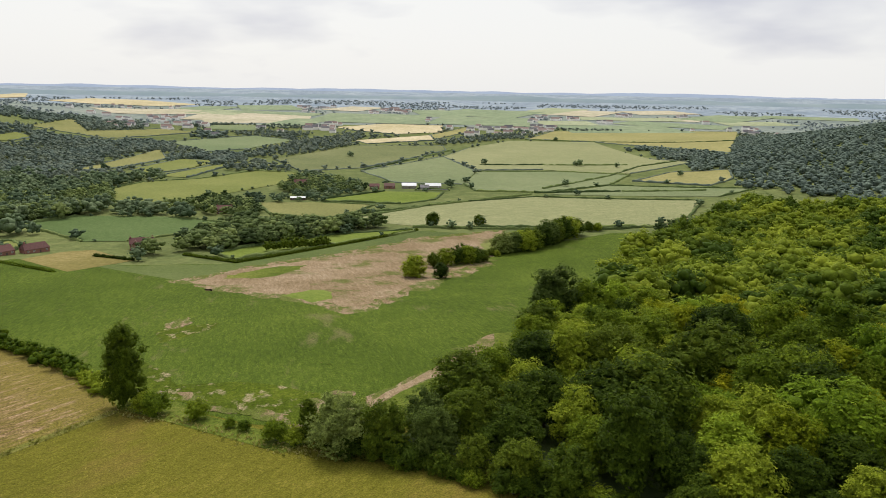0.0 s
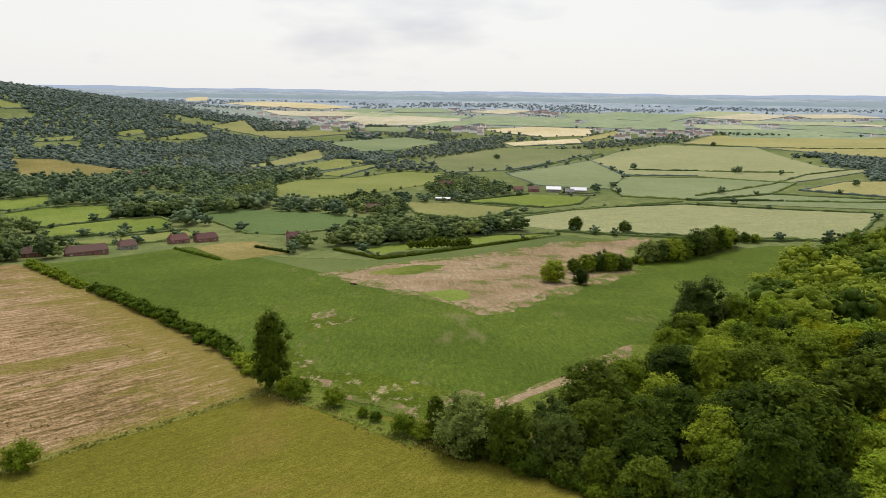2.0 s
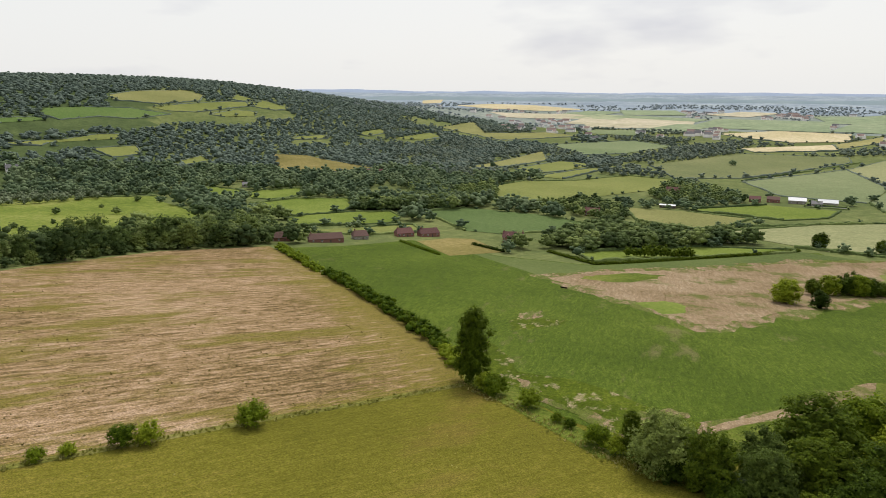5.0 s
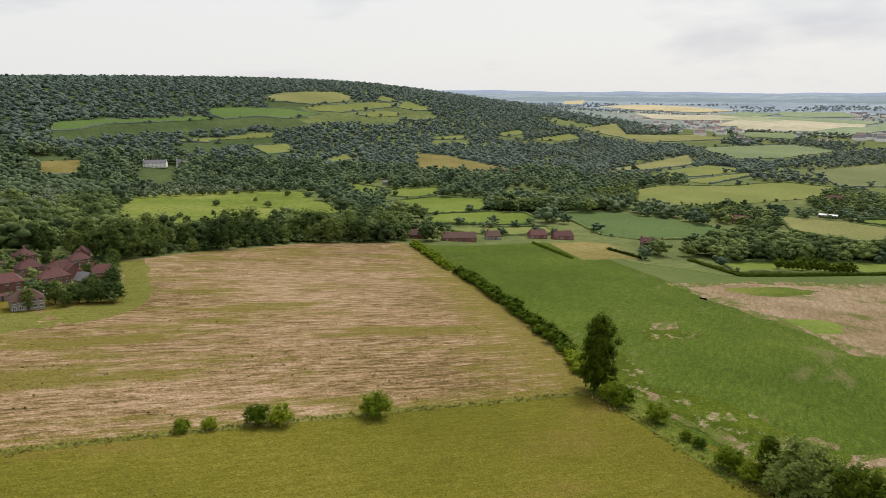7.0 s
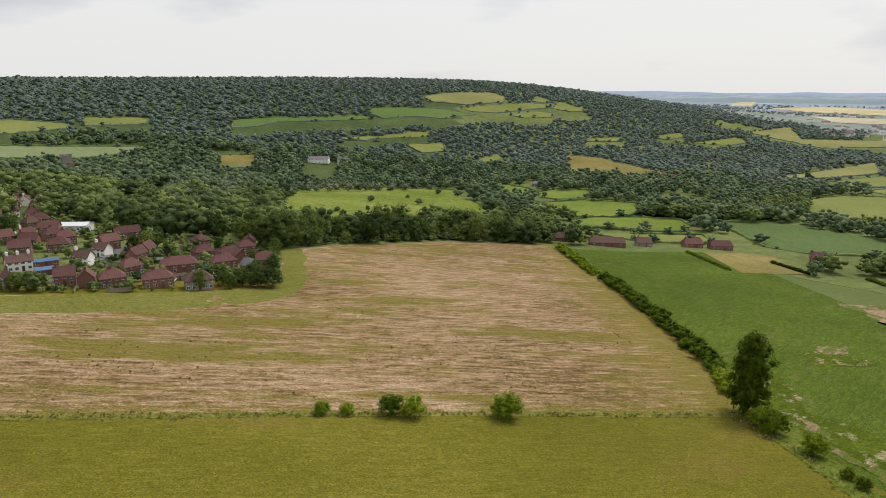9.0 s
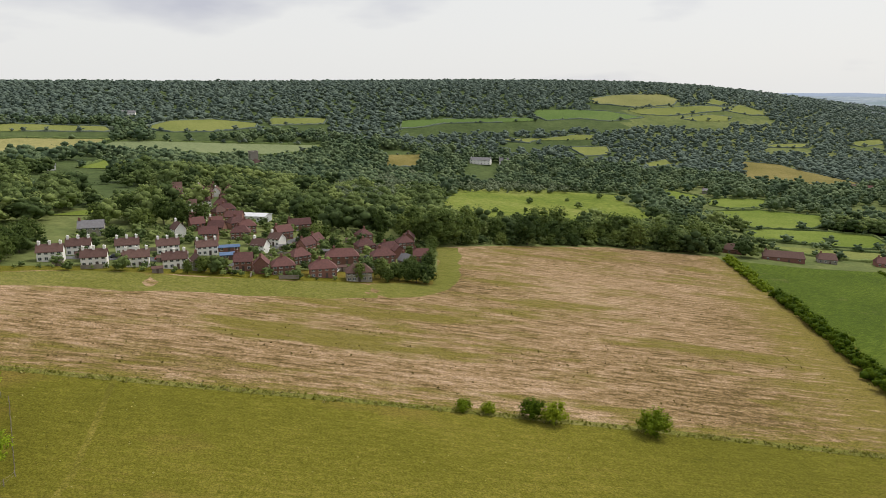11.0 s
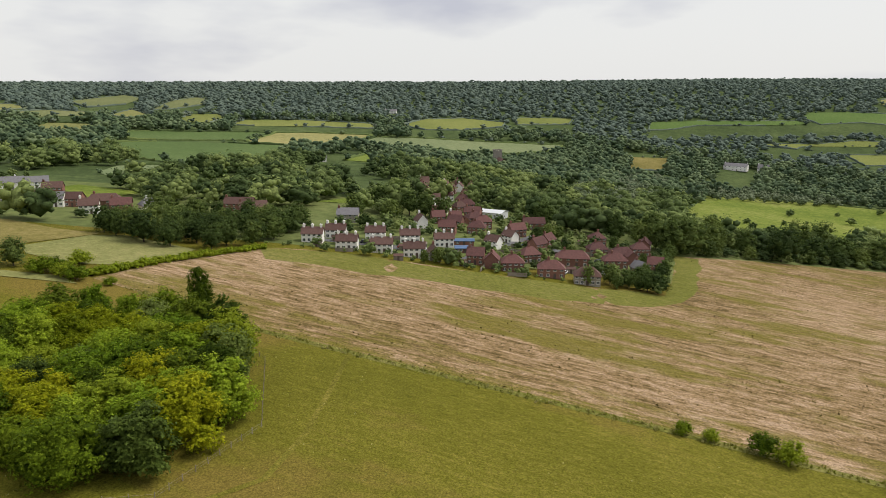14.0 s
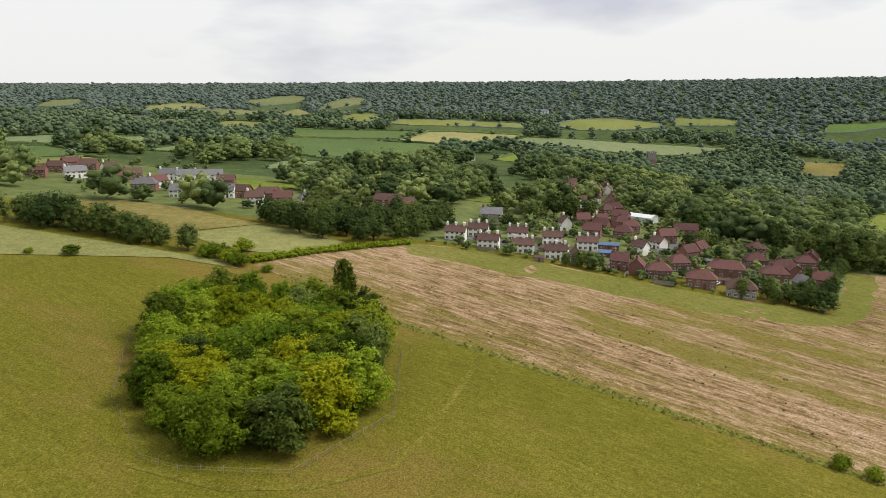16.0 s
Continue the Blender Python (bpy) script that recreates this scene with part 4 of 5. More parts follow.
def tufts(name, points, sizes, material, label, seed, blades=6, lean=0.6):
    """Low plants as one mesh: each a spray of short blades."""
    rng = np.random.default_rng(seed)
    p = np.asarray(points, float)
    n = len(p)
    z = terrain(p[:, 0], p[:, 1])
    base = np.repeat(np.stack([p[:, 0], p[:, 1], z + 0.04], 1), blades, 0)
    s = np.repeat(np.asarray(sizes, float), blades)
    a = rng.uniform(0, 2 * math.pi, n * blades)
    d = np.stack([np.cos(a), np.sin(a), np.zeros(n * blades)], 1)
    side = np.stack([-np.sin(a), np.cos(a), np.zeros(n * blades)], 1)
    h = rng.uniform(0.5, 1.1, n * blades)[:, None] * s[:, None]
    base = base + d * s[:, None] * rng.uniform(0, 0.5, n * blades)[:, None]
    tip = base + d * s[:, None] * lean + np.array([0, 0, 1.0]) * h
    v = np.stack([base - side * s[:, None] * 0.4, base + side * s[:, None] * 0.4, tip], 1).reshape(-1, 3)
    ob = mesh_object(name, v, np.arange(n * blades * 3).reshape(-1, 3), material)
    at = ob.data.attributes.new("tint", "FLOAT", "POINT")
    at.data.foreach_set("value", np.repeat(rng.uniform(0, 1, n), blades * 3).astype(np.float32))
    return tagged(ob, label, "plants", kind="stuff")


def many(poly, n, seed):
    rng = np.random.default_rng(seed)
    a = np.array(poly, float)
    q = rng.uniform(a.min(0), a.max(0), (n, 2))
    return q[inside(a, q[:, 0], q[:, 1])]


WEED = foliage("dry_weed", (0.09, 0.07, 0.02), (0.14, 0.115, 0.03), (0.20, 0.17, 0.05), True)
TALL_GRASS = foliage("seeding_grass", (0.20, 0.21, 0.03), (0.30, 0.29, 0.07), (0.46, 0.42, 0.17), True)
tr = np.random.default_rng(9)
q = many([(-84, 160), (-240, 280), (-335, 330), (-345, 190), (-325, 145), (-226, 110), (-225, -40), (-190, -80), (-160, -30)], 3200, 91)
q = q[np.array([noise.noise((u * 0.03, v * 0.03, 5)) for u, v in q]) > -0.12]
tufts("stubble_weeds", q, tr.uniform(0.2, 0.5, len(q)), WEED, "dark weeds scattered over the hay stubble", 92)
edge_line = [(-82, 162), (-95, 131), (-106, 107), (-124, 63), (-142, 16), (-161, -33), (-184, -72)]
pts = []
for (x0, y0), (x1, y1) in zip(edge_line, edge_line[1:]):
    L = math.hypot(x1 - x0, y1 - y0)
    for i in range(int(L * 4)):
        u = tr.uniform()
        pts.append((x0 + (x1 - x0) * u + tr.normal() * 0.8, y0 + (y1 - y0) * u + tr.normal() * 0.8))
for (x0, y0), (x1, y1) in zip([(-82, 162), (-60, 153), (-34, 138)], [(-60, 153), (-34, 138), (-20, 134)]):
    for i in range(160):
        u = tr.uniform()
        pts.append((x0 + (x1 - x0) * u + tr.normal() * 1.6, y0 + (y1 - y0) * u + tr.normal() * 1.6))
tufts("long_grass", pts, tr.uniform(0.25, 0.6, len(pts)), TALL_GRASS, "long seeding grass along the field edges", 95, 6, 0.4)
q = many([(-30, -110), (-200, -110), (-165, -30), (-95, 130), (-40, 130), (10, 100), (20, 0)], 2200, 96)
q = q[np.array([noise.noise((u * 0.025, v * 0.025, 8)) for u, v in q]) > 0.02]
tufts("pasture_tufts", q, tr.uniform(0.10, 0.28, len(q)), TALL_GRASS, "tufts of rough grass in the pasture", 97, 5, 0.7)
# worn track across the pasture
field("worn_track", "worn", ribbon([(-150, -6), (-128, -8), (-108, -10), (-92, -14), (-82, -24), (-77, -36), (-78, -52)], 1.2), "faint worn track in the grass", 3)


def fence(path, gap, tall, label):
    root = new("fence")
    root.location = (path[0][0], path[0][1], height(*path[0]))
    bm = bmesh.new()
    bmesh.ops.create_cone(bm, cap_ends=True, segments=6, radius1=0.07, radius2=0.06, depth=tall)
    bmesh.ops.translate(bm, vec=(0, 0, tall / 2 - 0.1), verts=bm.verts)
    me = bpy.data.meshes.new("post")
    bm.to_mesh(me)
    bm.free()
    me.materials.append(POST)
    o = Vector(root.location)
    pts = []
    for (x0, y0), (x1, y1) in zip(path, path[1:]):
        k = max(1, int(math.hypot(x1 - x0, y1 - y0) / gap))
        pts += [(x0 + (x1 - x0) * i / k, y0 + (y1 - y0) * i / k) for i in range(k)]
    for x, y in pts:
        p = new("post", me)
        p.parent = root
        p.location = Vector((x, y, height(x, y))) - o
        p.rotation_euler = (R.uniform(-0.08, 0.08), R.uniform(-0.08, 0.08), 0)
    for zz in (0.45, 0.95):
        V, F = [], []
        for i, (x, y) in enumerate(pts):
            b = Vector((x, y, height(x, y) + zz)) - o
            V += [b + Vector((0, 0, 0.012)), b - Vector((0.012, 0.012, 0.01)), b + Vector((0.012, 0.012, -0.01))]
            if i:
                for a in range(3):
                    F.append((3 * i - 3 + a, 3 * i - 3 + (a + 1) % 3, 3 * i + (a + 1) % 3, 3 * i + a))
        w = mesh_object("wire", np.array([v[:] for v in V]), np.array(F), POST)
        w.parent = root
    return tagged(root, label, "fence")


fence([(-126, -83), (-96, -67), (-80, -51), (-79, -44), (-84, -28), (-109, -18), (-140, -24), (-156, -36)], 2.8, 1.35, "wooden post and wire fence round the copse")


# ---- houses ----
def box(bm, x0, x1, y0, y1, z0, z1):
    vs = [bm.verts.new(c) for c in ((x0, y0, z0), (x1, y0, z0), (x1, y1, z0), (x0, y1, z0), (x0, y0, z1), (x1, y0, z1), (x1, y1, z1), (x0, y1, z1))]
    for f in ((0, 3, 2, 1), (4, 5, 6, 7), (0, 1, 5, 4), (1, 2, 6, 5), (2, 3, 7, 6), (3, 0, 4, 7)):
        bm.faces.new([vs[i] for i in f])


def part(name, bm, material, parent, label=""):
    me = bpy.data.meshes.new(name)
    bmesh.ops.recalc_face_normals(bm, faces=bm.faces)
    bm.to_mesh(me)
    bm.free()
    me.materials.append(material)
    ob = new(name, me)
    ob.parent = parent
    if label:
        tagged(ob, label)
    return ob


def gable_roof(bm, L, W, eave, rise, hip=0.0, over=0.35, thick=0.22):
    """A pitched roof of some thickness along x; hip: how far the ridge ends are drawn in."""
    a, b = L / 2 + over, W / 2 + over
    drop_z = over * rise / (W / 2)
    ring = []
    for off in (0.0, thick):
        z0, z1 = eave - drop_z + off, eave + rise + off
        ring.append([bm.verts.new(c) for c in ((-a, -b, z0), (a, -b, z0), (a, b, z0), (-a, b, z0), (-a + hip, 0, z1), (a - hip, 0, z1))])
    lo, hi = ring
    for s, flip in ((lo, True), (hi, False)):
        for f in ((0, 1, 5, 4), (2, 3, 4, 5)) + (((1, 2, 5), (3, 0, 4)) if hip else ()):
            bm.faces.new([s[i] for i in (f[::-1] if flip else f)])
    loop = (0, 1, 2, 3) if hip else (0, 1, 5, 2, 3, 4)
    for i, j in zip(loop, loop[1:] + loop[:1]):
        bm.faces.new([lo[i], lo[j], hi[j], hi[i]])


def house(x, y, turn, L, W, eave, rise, wall, roof, label, hip=0.0, chimneys=1, rows=2, cols=4, name="house", group="", porch=False, wing=None):
    """A house with walls, roof, chimneys, a door and windows with frames."""
    if group and name != "bungalow":
        L, W, eave, rise = L * 0.74, W * 0.80, eave * 0.86, rise * 0.92
    CLEAR.append((x, y, max(L, W) * 0.62 + 2))
    root = new(name)
    root.matrix_world = pose(x, y, height(x, y) - 0.3, 0, 0, turn)
    bm = bmesh.new()
    a, b = L / 2, W / 2
    vs = [bm.verts.new(c) for c in ((-a, -b, 0), (a, -b, 0), (a, b, 0), (-a, b, 0), (-a, -b, eave), (a, -b, eave), (a, b, eave), (-a, b, eave))]
    for f in ((0, 1, 5, 4), (1, 2, 6, 5), (2, 3, 7, 6), (3, 0, 4, 7), (4, 5, 6, 7)):
        bm.faces.new([vs[i] for i in f])
    if not hip:
        for sx in (-a, a):
            i, j = (4, 7) if sx < 0 else (5, 6)
            apex = bm.verts.new((sx, 0, eave + rise - 0.05))
            bm.faces.new([vs[i], vs[j], apex])
    part("wall", bm, wall, root)
    bm = bmesh.new()
    gable_roof(bm, L, W, eave, rise, hip)
    roof_ob = part("roof", bm, roof, root)
    for i in range(chimneys):
        cx = (-a + 0.7 if not hip else -a + hip + 0.6) + (i * (L - 1.4 - 2 * (hip + 0.0)) / max(chimneys - 1, 1) if chimneys > 1 else 0)
        bm = bmesh.new()
        box(bm, cx - 0.45, cx + 0.45, -0.4, 0.4, eave + rise - 1.0, eave + rise + 1.25)
        box(bm, cx - 0.55, cx + 0.55, -0.5, 0.5, eave + rise + 1.0, eave + rise + 1.12)
        box(bm, cx - 0.3, cx - 0.05, -0.14, 0.14, eave + rise + 1.25, eave + rise + 1.6)
        part("chimney", bm, wall if wall is not FLINT else BRICK, root)
    storey = eave / rows
    for side in (-1, 1):
        for k in range(rows):
            for c in range(cols):
                wx = -a + L * (c + 0.5) / cols
                wz = 0.3 + storey * k + storey * 0.36
                if k == 0 and side < 0 and c == cols // 2:
                    bm = bmesh.new()
                    box(bm, wx - 0.5, wx + 0.5, side * b - 0.05, side * b + 0.05, 0.3, 2.35)
                    part("door", bm, DOOR, root)
                    continue
                bm = bmesh.new()
                yy = side * (b + 0.02)
                for x0, x1, z0, z1 in ((-0.62, 0.62, -0.06, 0.04), (-0.62, 0.62, 1.06, 1.16), (-0.62, -0.54, 0.04, 1.06), (0.54, 0.62, 0.04, 1.06), (-0.04, 0.04, 0.04, 1.06)):
                    box(bm, wx + x0, wx + x1, yy - 0.05, yy + 0.05, wz + z0, wz + z1)
                win = part("window", bm, TRIM, root)
                bm = bmesh.new()
                box(bm, wx - 0.54, wx + 0.54, yy - 0.02, yy + 0.02, wz + 0.04, wz + 1.06)
                part("pane", bm, GLASS, win)
    if wing:
        wx, wl, ww = wing
        bm = bmesh.new()
        box(bm, wx - ww / 2, wx + ww / 2, -b - wl, -b + 0.05, 0, eave * 0.94)
        part("wing_wall", bm, wall, root)
        bm = bmesh.new()
        gable_roof(bm, wl + W / 2, ww, eave * 0.94, rise * 0.8)
        bmesh.ops.transform(bm, matrix=pose(wx, -b - wl / 2 + W / 4 - 0.2, 0, 0, 0, 90), verts=bm.verts)
        part("wing_roof", bm, roof, root)
        bm = bmesh.new()
        vs = [bm.verts.new(c) for c in ((wx - ww / 2, -b - wl, eave * 0.94), (wx + ww / 2, -b - wl, eave * 0.94), (wx, -b - wl, eave * 0.94 + rise * 0.78))]
        bm.faces.new(vs)
        part("wing_gable", bm, wall, root)
    return tagged(root, label, "house", group=group)


WHITE_LABEL = "white rendered terraced house with a brown tiled roof"
for x, y, a in ((-275, -33, 78), (-288, -25, 80), (-266, -18, 78), (-290, -8, 82), (-266, -4, 82), (-291, 7, 84), (-264, 9, 82), (-291, 22, 86)):
    house(x, y, a + 8, 11.5, 6.2, 4.9, 2.5, RENDERED, TILE_BROWN, WHITE_LABEL, 0, 3, 2, 4, group="white terrace houses")
house(-262, 17, 10, 8, 6, 4.4, 2.6, FLINT, TILE_BROWN, "grey stone gabled house at the village edge", 0, 1, 2, 3, group="village houses")
house(-331, 12, 20, 8, 6.5, 5, 3.2, RENDERED, TILE_BROWN, "white gabled cottage among trees", 0, 1, 2, 3, group="village houses")
house(-300, 45, 50, 9, 6.5, 4.6, 2.6, RENDERED, TILE_BROWN, "white rendered house with a brown roof", 0, 1, 2, 3, group="village houses")
house(-318, 55, 40, 9, 6.5, 4.6, 2.6, RENDERED, TILE_BROWN, "white rendered house with a brown roof", 0, 1, 2, 3, group="village houses")
house(-392, 54, 60, 22, 13, 4.2, 1.2, METAL_WHITE, METAL_WHITE, "long white sheet-roofed hall", 0, 0, 1, 6, name="village_hall", group="village houses")
RED_LABEL = "red brick house with a hipped red tiled roof"
for x, y, a, L, W, hp, wg in ((-264, 34, 70, 9, 8, 0, None), (-259, 40, 160, 8, 7, 0, None), (-258, 48, 80, 12, 8, 3.5, None), (-278, 58, 100, 11, 8, 3, None), (-304, 66, 120, 10, 7, 0, None),
                               (-317, 73, 130, 9, 7, 0, None), (-255, 63, 75, 14, 8, 3.5, None), (-280, 77, 72, 19, 8, 3, None), (-308, 95, 85, 12, 8, 3, None), (-339, 103, 90, 10, 9, 3.5, None),
                               (-302, 105, 85, 15, 8, 3, (3, 4, 5)), (-285, 97, 78, 14, 8, 3.2, None), (-322, 120, 80, 11, 8, 3.4, None), (-336, 127, 150, 11, 8, 0, None), (-287, 116, 60, 9, 7, 0, None),
                               (-338, 61, 100, 11, 8, 0, None), (-364, 74, 84, 16, 7, 0, None), (-351, 45, 80, 12, 8, 3, None), (-331, 40, 70, 12, 8, 3, None), (-342, 30, 60, 10, 8, 0, None), (-360, 41, 100, 12, 8, 3, None),
                               (-409, 40, 80, 14, 8, 3, None), (-380, 42, 60, 12, 8, 0, None), (-323, 25, 70, 11, 7, 0, None), (-350, 21, 95, 9, 7, 0, None)):
    house(x, y, a + 8, L, W, 4.9, 3.0, BRICK, TILE_RED, RED_LABEL if hp else "red brick house with a gabled tile roof", hp, 1, 2, 4 if L > 10 else 3, group="village houses", wing=wg)
house(-249, 76, 80, 13.5, 7.5, 4.9, 3.0, FLINT, TILE_BROWN, "pale grey rendered house with a hipped brown roof", 3.2, 0, 2, 5, group="village houses")
house(-281, 107, 20, 8, 7, 3.2, 3.0, BRICK, SLATE, "low house with a grey-brown roof", 0, 1, 1, 3, group="village houses")
for x, y, L in ((-300, 30, 16), (-284, 30, 9)):
    house(x, y, 88, L, 7, 2.6, 0.5, BRICK, BLUE, "low building with a blue sheet roof", 0, 0, 1, 4, name="garage_block", group="village houses")
for x, y, a, L in ((-347, 366, 40, 15), (-322, 386, 38, 22), (-315, 418, 40, 10), (-299, 455, 42, 12), (-284, 468, 42, 14)):
    house(x, y, a + 10, L * 1.15, 9, 3.4, 3.4, BRICK if L != 10 else FLINT, TILE_RED if L in (12, 14) else TILE_BROWN, "low brick bungalow with a tiled roof", 1.2, 1, 1, 4, name="bungalow", group="bungalow row")
house(-217, 486, 22, 16, 9, 5.2, 3.4, BRICK, TILE_RED, "large red brick house with gabled wings", 0, 2, 2, 5, wing=(-4, 3, 5))
house(-177, 852, 10, 16, 10, 6, 4, BRICK, TILE_RED, "red brick farmhouse among trees", 0, 2, 2, 5)
for x, y, L, W, rf, wl in ((-86, 850, 16, 12, TILE_RED, BRICK), (-68, 858, 18, 14, TILE_BROWN, BRICK), (-44, 862, 24, 16, METAL_WHITE, FLINT), (-14, 862, 26, 16, METAL_WHITE, FLINT), (-24, 846, 14, 12, SLATE, FLINT)):
    house(x, y, 6, L, W, 4.5, 3.0, wl, rf, "farm barn with a broad pitched roof", 0, 0, 1, 3, name="barn", group="farm buildings")
house(-212, 660, 15, 14, 9, 4.6, 3.2, BRICK, TILE_RED, "red brick cottage among trees", 0, 2, 2, 4)
house(-160, 752, 6, 16, 7, 3.0, 0.8, DOOR, METAL_WHITE, "low dark shed with a white roof", 0, 0, 1, 3, name="shed")
# no trees between the camera and the long white house
CLEAR.extend(((-880, 425, 26), (-850, 412, 26), (-820, 398, 24)))
house(-912, 440, 52, 30, 11, 6.5, 3.5, RENDERED, SLATE, "long white house with a slate roof", 0, 2, 2, 6)
house(-904, 474, 60, 14, 10, 6.5, 4.5, RENDERED, SLATE, "white gabled house beside woodland", 0, 1, 2, 4)
house(-594, 818, 40, 24, 11, 5, 4, BRICK, TILE_RED, "red roofed house among trees", 0, 1, 2, 5)
house(-646, 624, 50, 18, 9, 4, 2.5, FLINT, SLATE, "low grey house among trees", 0, 1, 1, 4)
lr = random.Random(8)
for x, y, L, rf, wl, hp in ((-318, -268, 14, TILE_RED, BRICK, 0), (-384, -299, 13, TILE_RED, BRICK, 0), (-383, -285, 14, TILE_BROWN, BRICK, 0), (-333, -256, 15, SLATE, RENDERED, 0),
                            (-348, -307, 12, TILE_BROWN, BRICK, 0), (-332, -231, 13, TILE_RED, BRICK, 2.5), (-378, -267, 12, TILE_BROWN, RENDERED, 0), (-307, -197, 16, SLATE, BRICK, 2.5),
                            (-352, -234, 13, TILE_BROWN, BRICK, 0), (-368, -221, 14, SLATE, RENDERED, 0), (-372, -210, 20, SLATE, RENDERED, 0), (-380, -202, 22, SLATE, RENDERED, 0),
                            (-297, -172, 11, SLATE, RENDERED, 0), (-304, -171, 12, SLATE, BRICK, 2.5), (-313, -167, 12, TILE_BROWN, BRICK, 0), (-317, -158, 11, SLATE, RENDERED, 0),
                            (-321, -152, 13, TILE_BROWN, BRICK, 0), (-323, -138, 20, TILE_BROWN, BRICK, 2.5), (-313, -126, 12, TILE_RED, BRICK, 0), (-318, -115, 12, SLATE, RENDERED, 2.5),
                            (-303, -136, 11, TILE_BROWN, RENDERED, 0), (-344, -80, 20, TILE_BROWN, BRICK, 0), (-361, -181, 13, TILE_BROWN, BRICK, 0), (-326, -202, 12, TILE_RED, RENDERED, 0),
                            (-353, -284, 12, TILE_BROWN, BRICK, 0),
                            (-334, -71, 18, TILE_BROWN, BRICK, 0), (-332, -24, 14, SLATE, FLINT, 0), (-640, -83, 24, SLATE, RENDERED, 0), (-1152, -33, 26, SLATE, RENDERED, 0)):
    house(x, y, math.degrees(math.atan2(y, x)) - 90 + lr.uniform(-25, 25), L, 8, 4.9, 3.0, wl, rf, "house with a tiled roof among gardens", hp, 1, 2, 4, group="houses of the far lane")
for x, y in ((-712, 72), (-700, 60), (-658, 76), (-690, 84)):
    house(x, y, 80 + x % 40, 13, 8, 5, 3.4, BRICK, TILE_RED, "red brick house near the church", 0, 1, 2, 4, group="houses by the church")


for x, y in scatter([(-520, 15), (-523, 53), (-368, 45), (-347, 22), (-463, 13)], 13.5, 13):
    if all((x - u) ** 2 + (y - v) ** 2 > (r * 0.75 + 5.5) ** 2 for u, v, r in CLEAR):
        house(x, y, lr.choice((80, 95, 170, 120)) + lr.uniform(-8, 8), lr.uniform(8, 12), 7.5, lr.choice((2.8, 4.9, 4.9)), 3.0, lr.choice((BRICK, BRICK, RENDERED)), lr.choice((TILE_BROWN, TILE_RED, TILE_RED)), "brick village house with a tiled roof", lr.choice((0, 2.5)), 1, 2, 3, group="village houses")


def church(x, y, turn):
    root = new("church")
    root.matrix_world = pose(x, y, height(x, y) - 0.3, 0, 0, turn)
    bm = bmesh.new()
    box(bm, -4, 4, -4, 4, 0, 19)
    for i in range(4):
        for sx, sy in ((-4, 0), (4, 0), (0, -4), (0, 4)):
            u = -3 + i * 2
            px, py = (sx, u) if sy == 0 else (u, sy)
            box(bm, px - 0.55, px + 0.55, py - 0.55, py + 0.55, 19, 20.3)
    part("tower", bm, FLINT, root)
    bm = bmesh.new()
    box(bm, 4, 24, -5, 5, 0, 7)
    part("nave", bm, FLINT, root)
    bm = bmesh.new()
    gable_roof(bm, 20, 10, 7, 5)
    bmesh.ops.transform(bm, matrix=pose(14, 0, 0), verts=bm.verts)
    part("roof", bm, TILE_BROWN, root)
    for sy in (-4.03, 4.03):
        bm = bmesh.new()
        box(bm, -0.8, 0.8, sy - 0.06, sy + 0.06, 13, 17)
        part("window", bm, GLASS, root)
    CLEAR.append((x, y, 16))
    return tagged(root, "flint village church with a square tower", "church")


church(-752, 98, 10)

CAR_PAINT = {n: plain(n + "_car_paint", c, tuple(v * 1.3 for v in c), 0.5, 0.3, 0.0, 0.5) for n, c in (("red", (0.35, 0.02, 0.02)), ("silver", (0.42, 0.43, 0.45)), ("dark", (0.03, 0.035, 0.045)), ("white", (0.7, 0.7, 0.7)), ("blue", (0.04, 0.08, 0.2)))}
TYRE = plain("tyre_rubber", (0.015, 0.015, 0.015), (0.03, 0.03, 0.03), 2.0, 0.9)


def car(x, y, turn, paint):
    root = new("car")
    root.matrix_world = pose(x, y, height(x, y) + 0.15, 0, 0, turn)
    bm = bmesh.new()
    box(bm, -2.1, 2.1, -0.85, 0.85, 0.25, 0.85)
    bmesh.ops.bevel(bm, geom=list(bm.edges), offset=0.12, segments=2, affect="EDGES")
    part("body", bm, CAR_PAINT[paint], root)
    bm = bmesh.new()
    vs = [bm.verts.new(c) for c in ((-1.7, -0.78, 0.84), (1.0, -0.78, 0.84), (1.0, 0.78, 0.84), (-1.7, 0.78, 0.84), (-1.3, -0.62, 1.42), (0.35, -0.62, 1.42), (0.35, 0.62, 1.42), (-1.3, 0.62, 1.42))]
    for f in ((0, 1, 5, 4), (1, 2, 6, 5), (2, 3, 7, 6), (3, 0, 4, 7), (4, 5, 6, 7)):
        bm.faces.new([vs[i] for i in f])
    part("cabin", bm, GLASS, root)
    bm = bmesh.new()
    box(bm, -1.3, 0.35, -0.62, 0.62, 1.42, 1.46)
    part("car_roof", bm, CAR_PAINT[paint], root)
    for wx in (-1.3, 1.35):
        for wy in (-0.8, 0.8):
            bm = bmesh.new()
            bmesh.ops.create_cone(bm, cap_ends=True, segments=10, radius1=0.32, radius2=0.32, depth=0.2)
            bmesh.ops.transform(bm, matrix=pose(wx, wy, 0.3, 90, 0, 0), verts=bm.verts)
            part("wheel", bm, TYRE, root)
    return tagged(root, paint + " car parked beside the village houses", "car", group="parked cars")


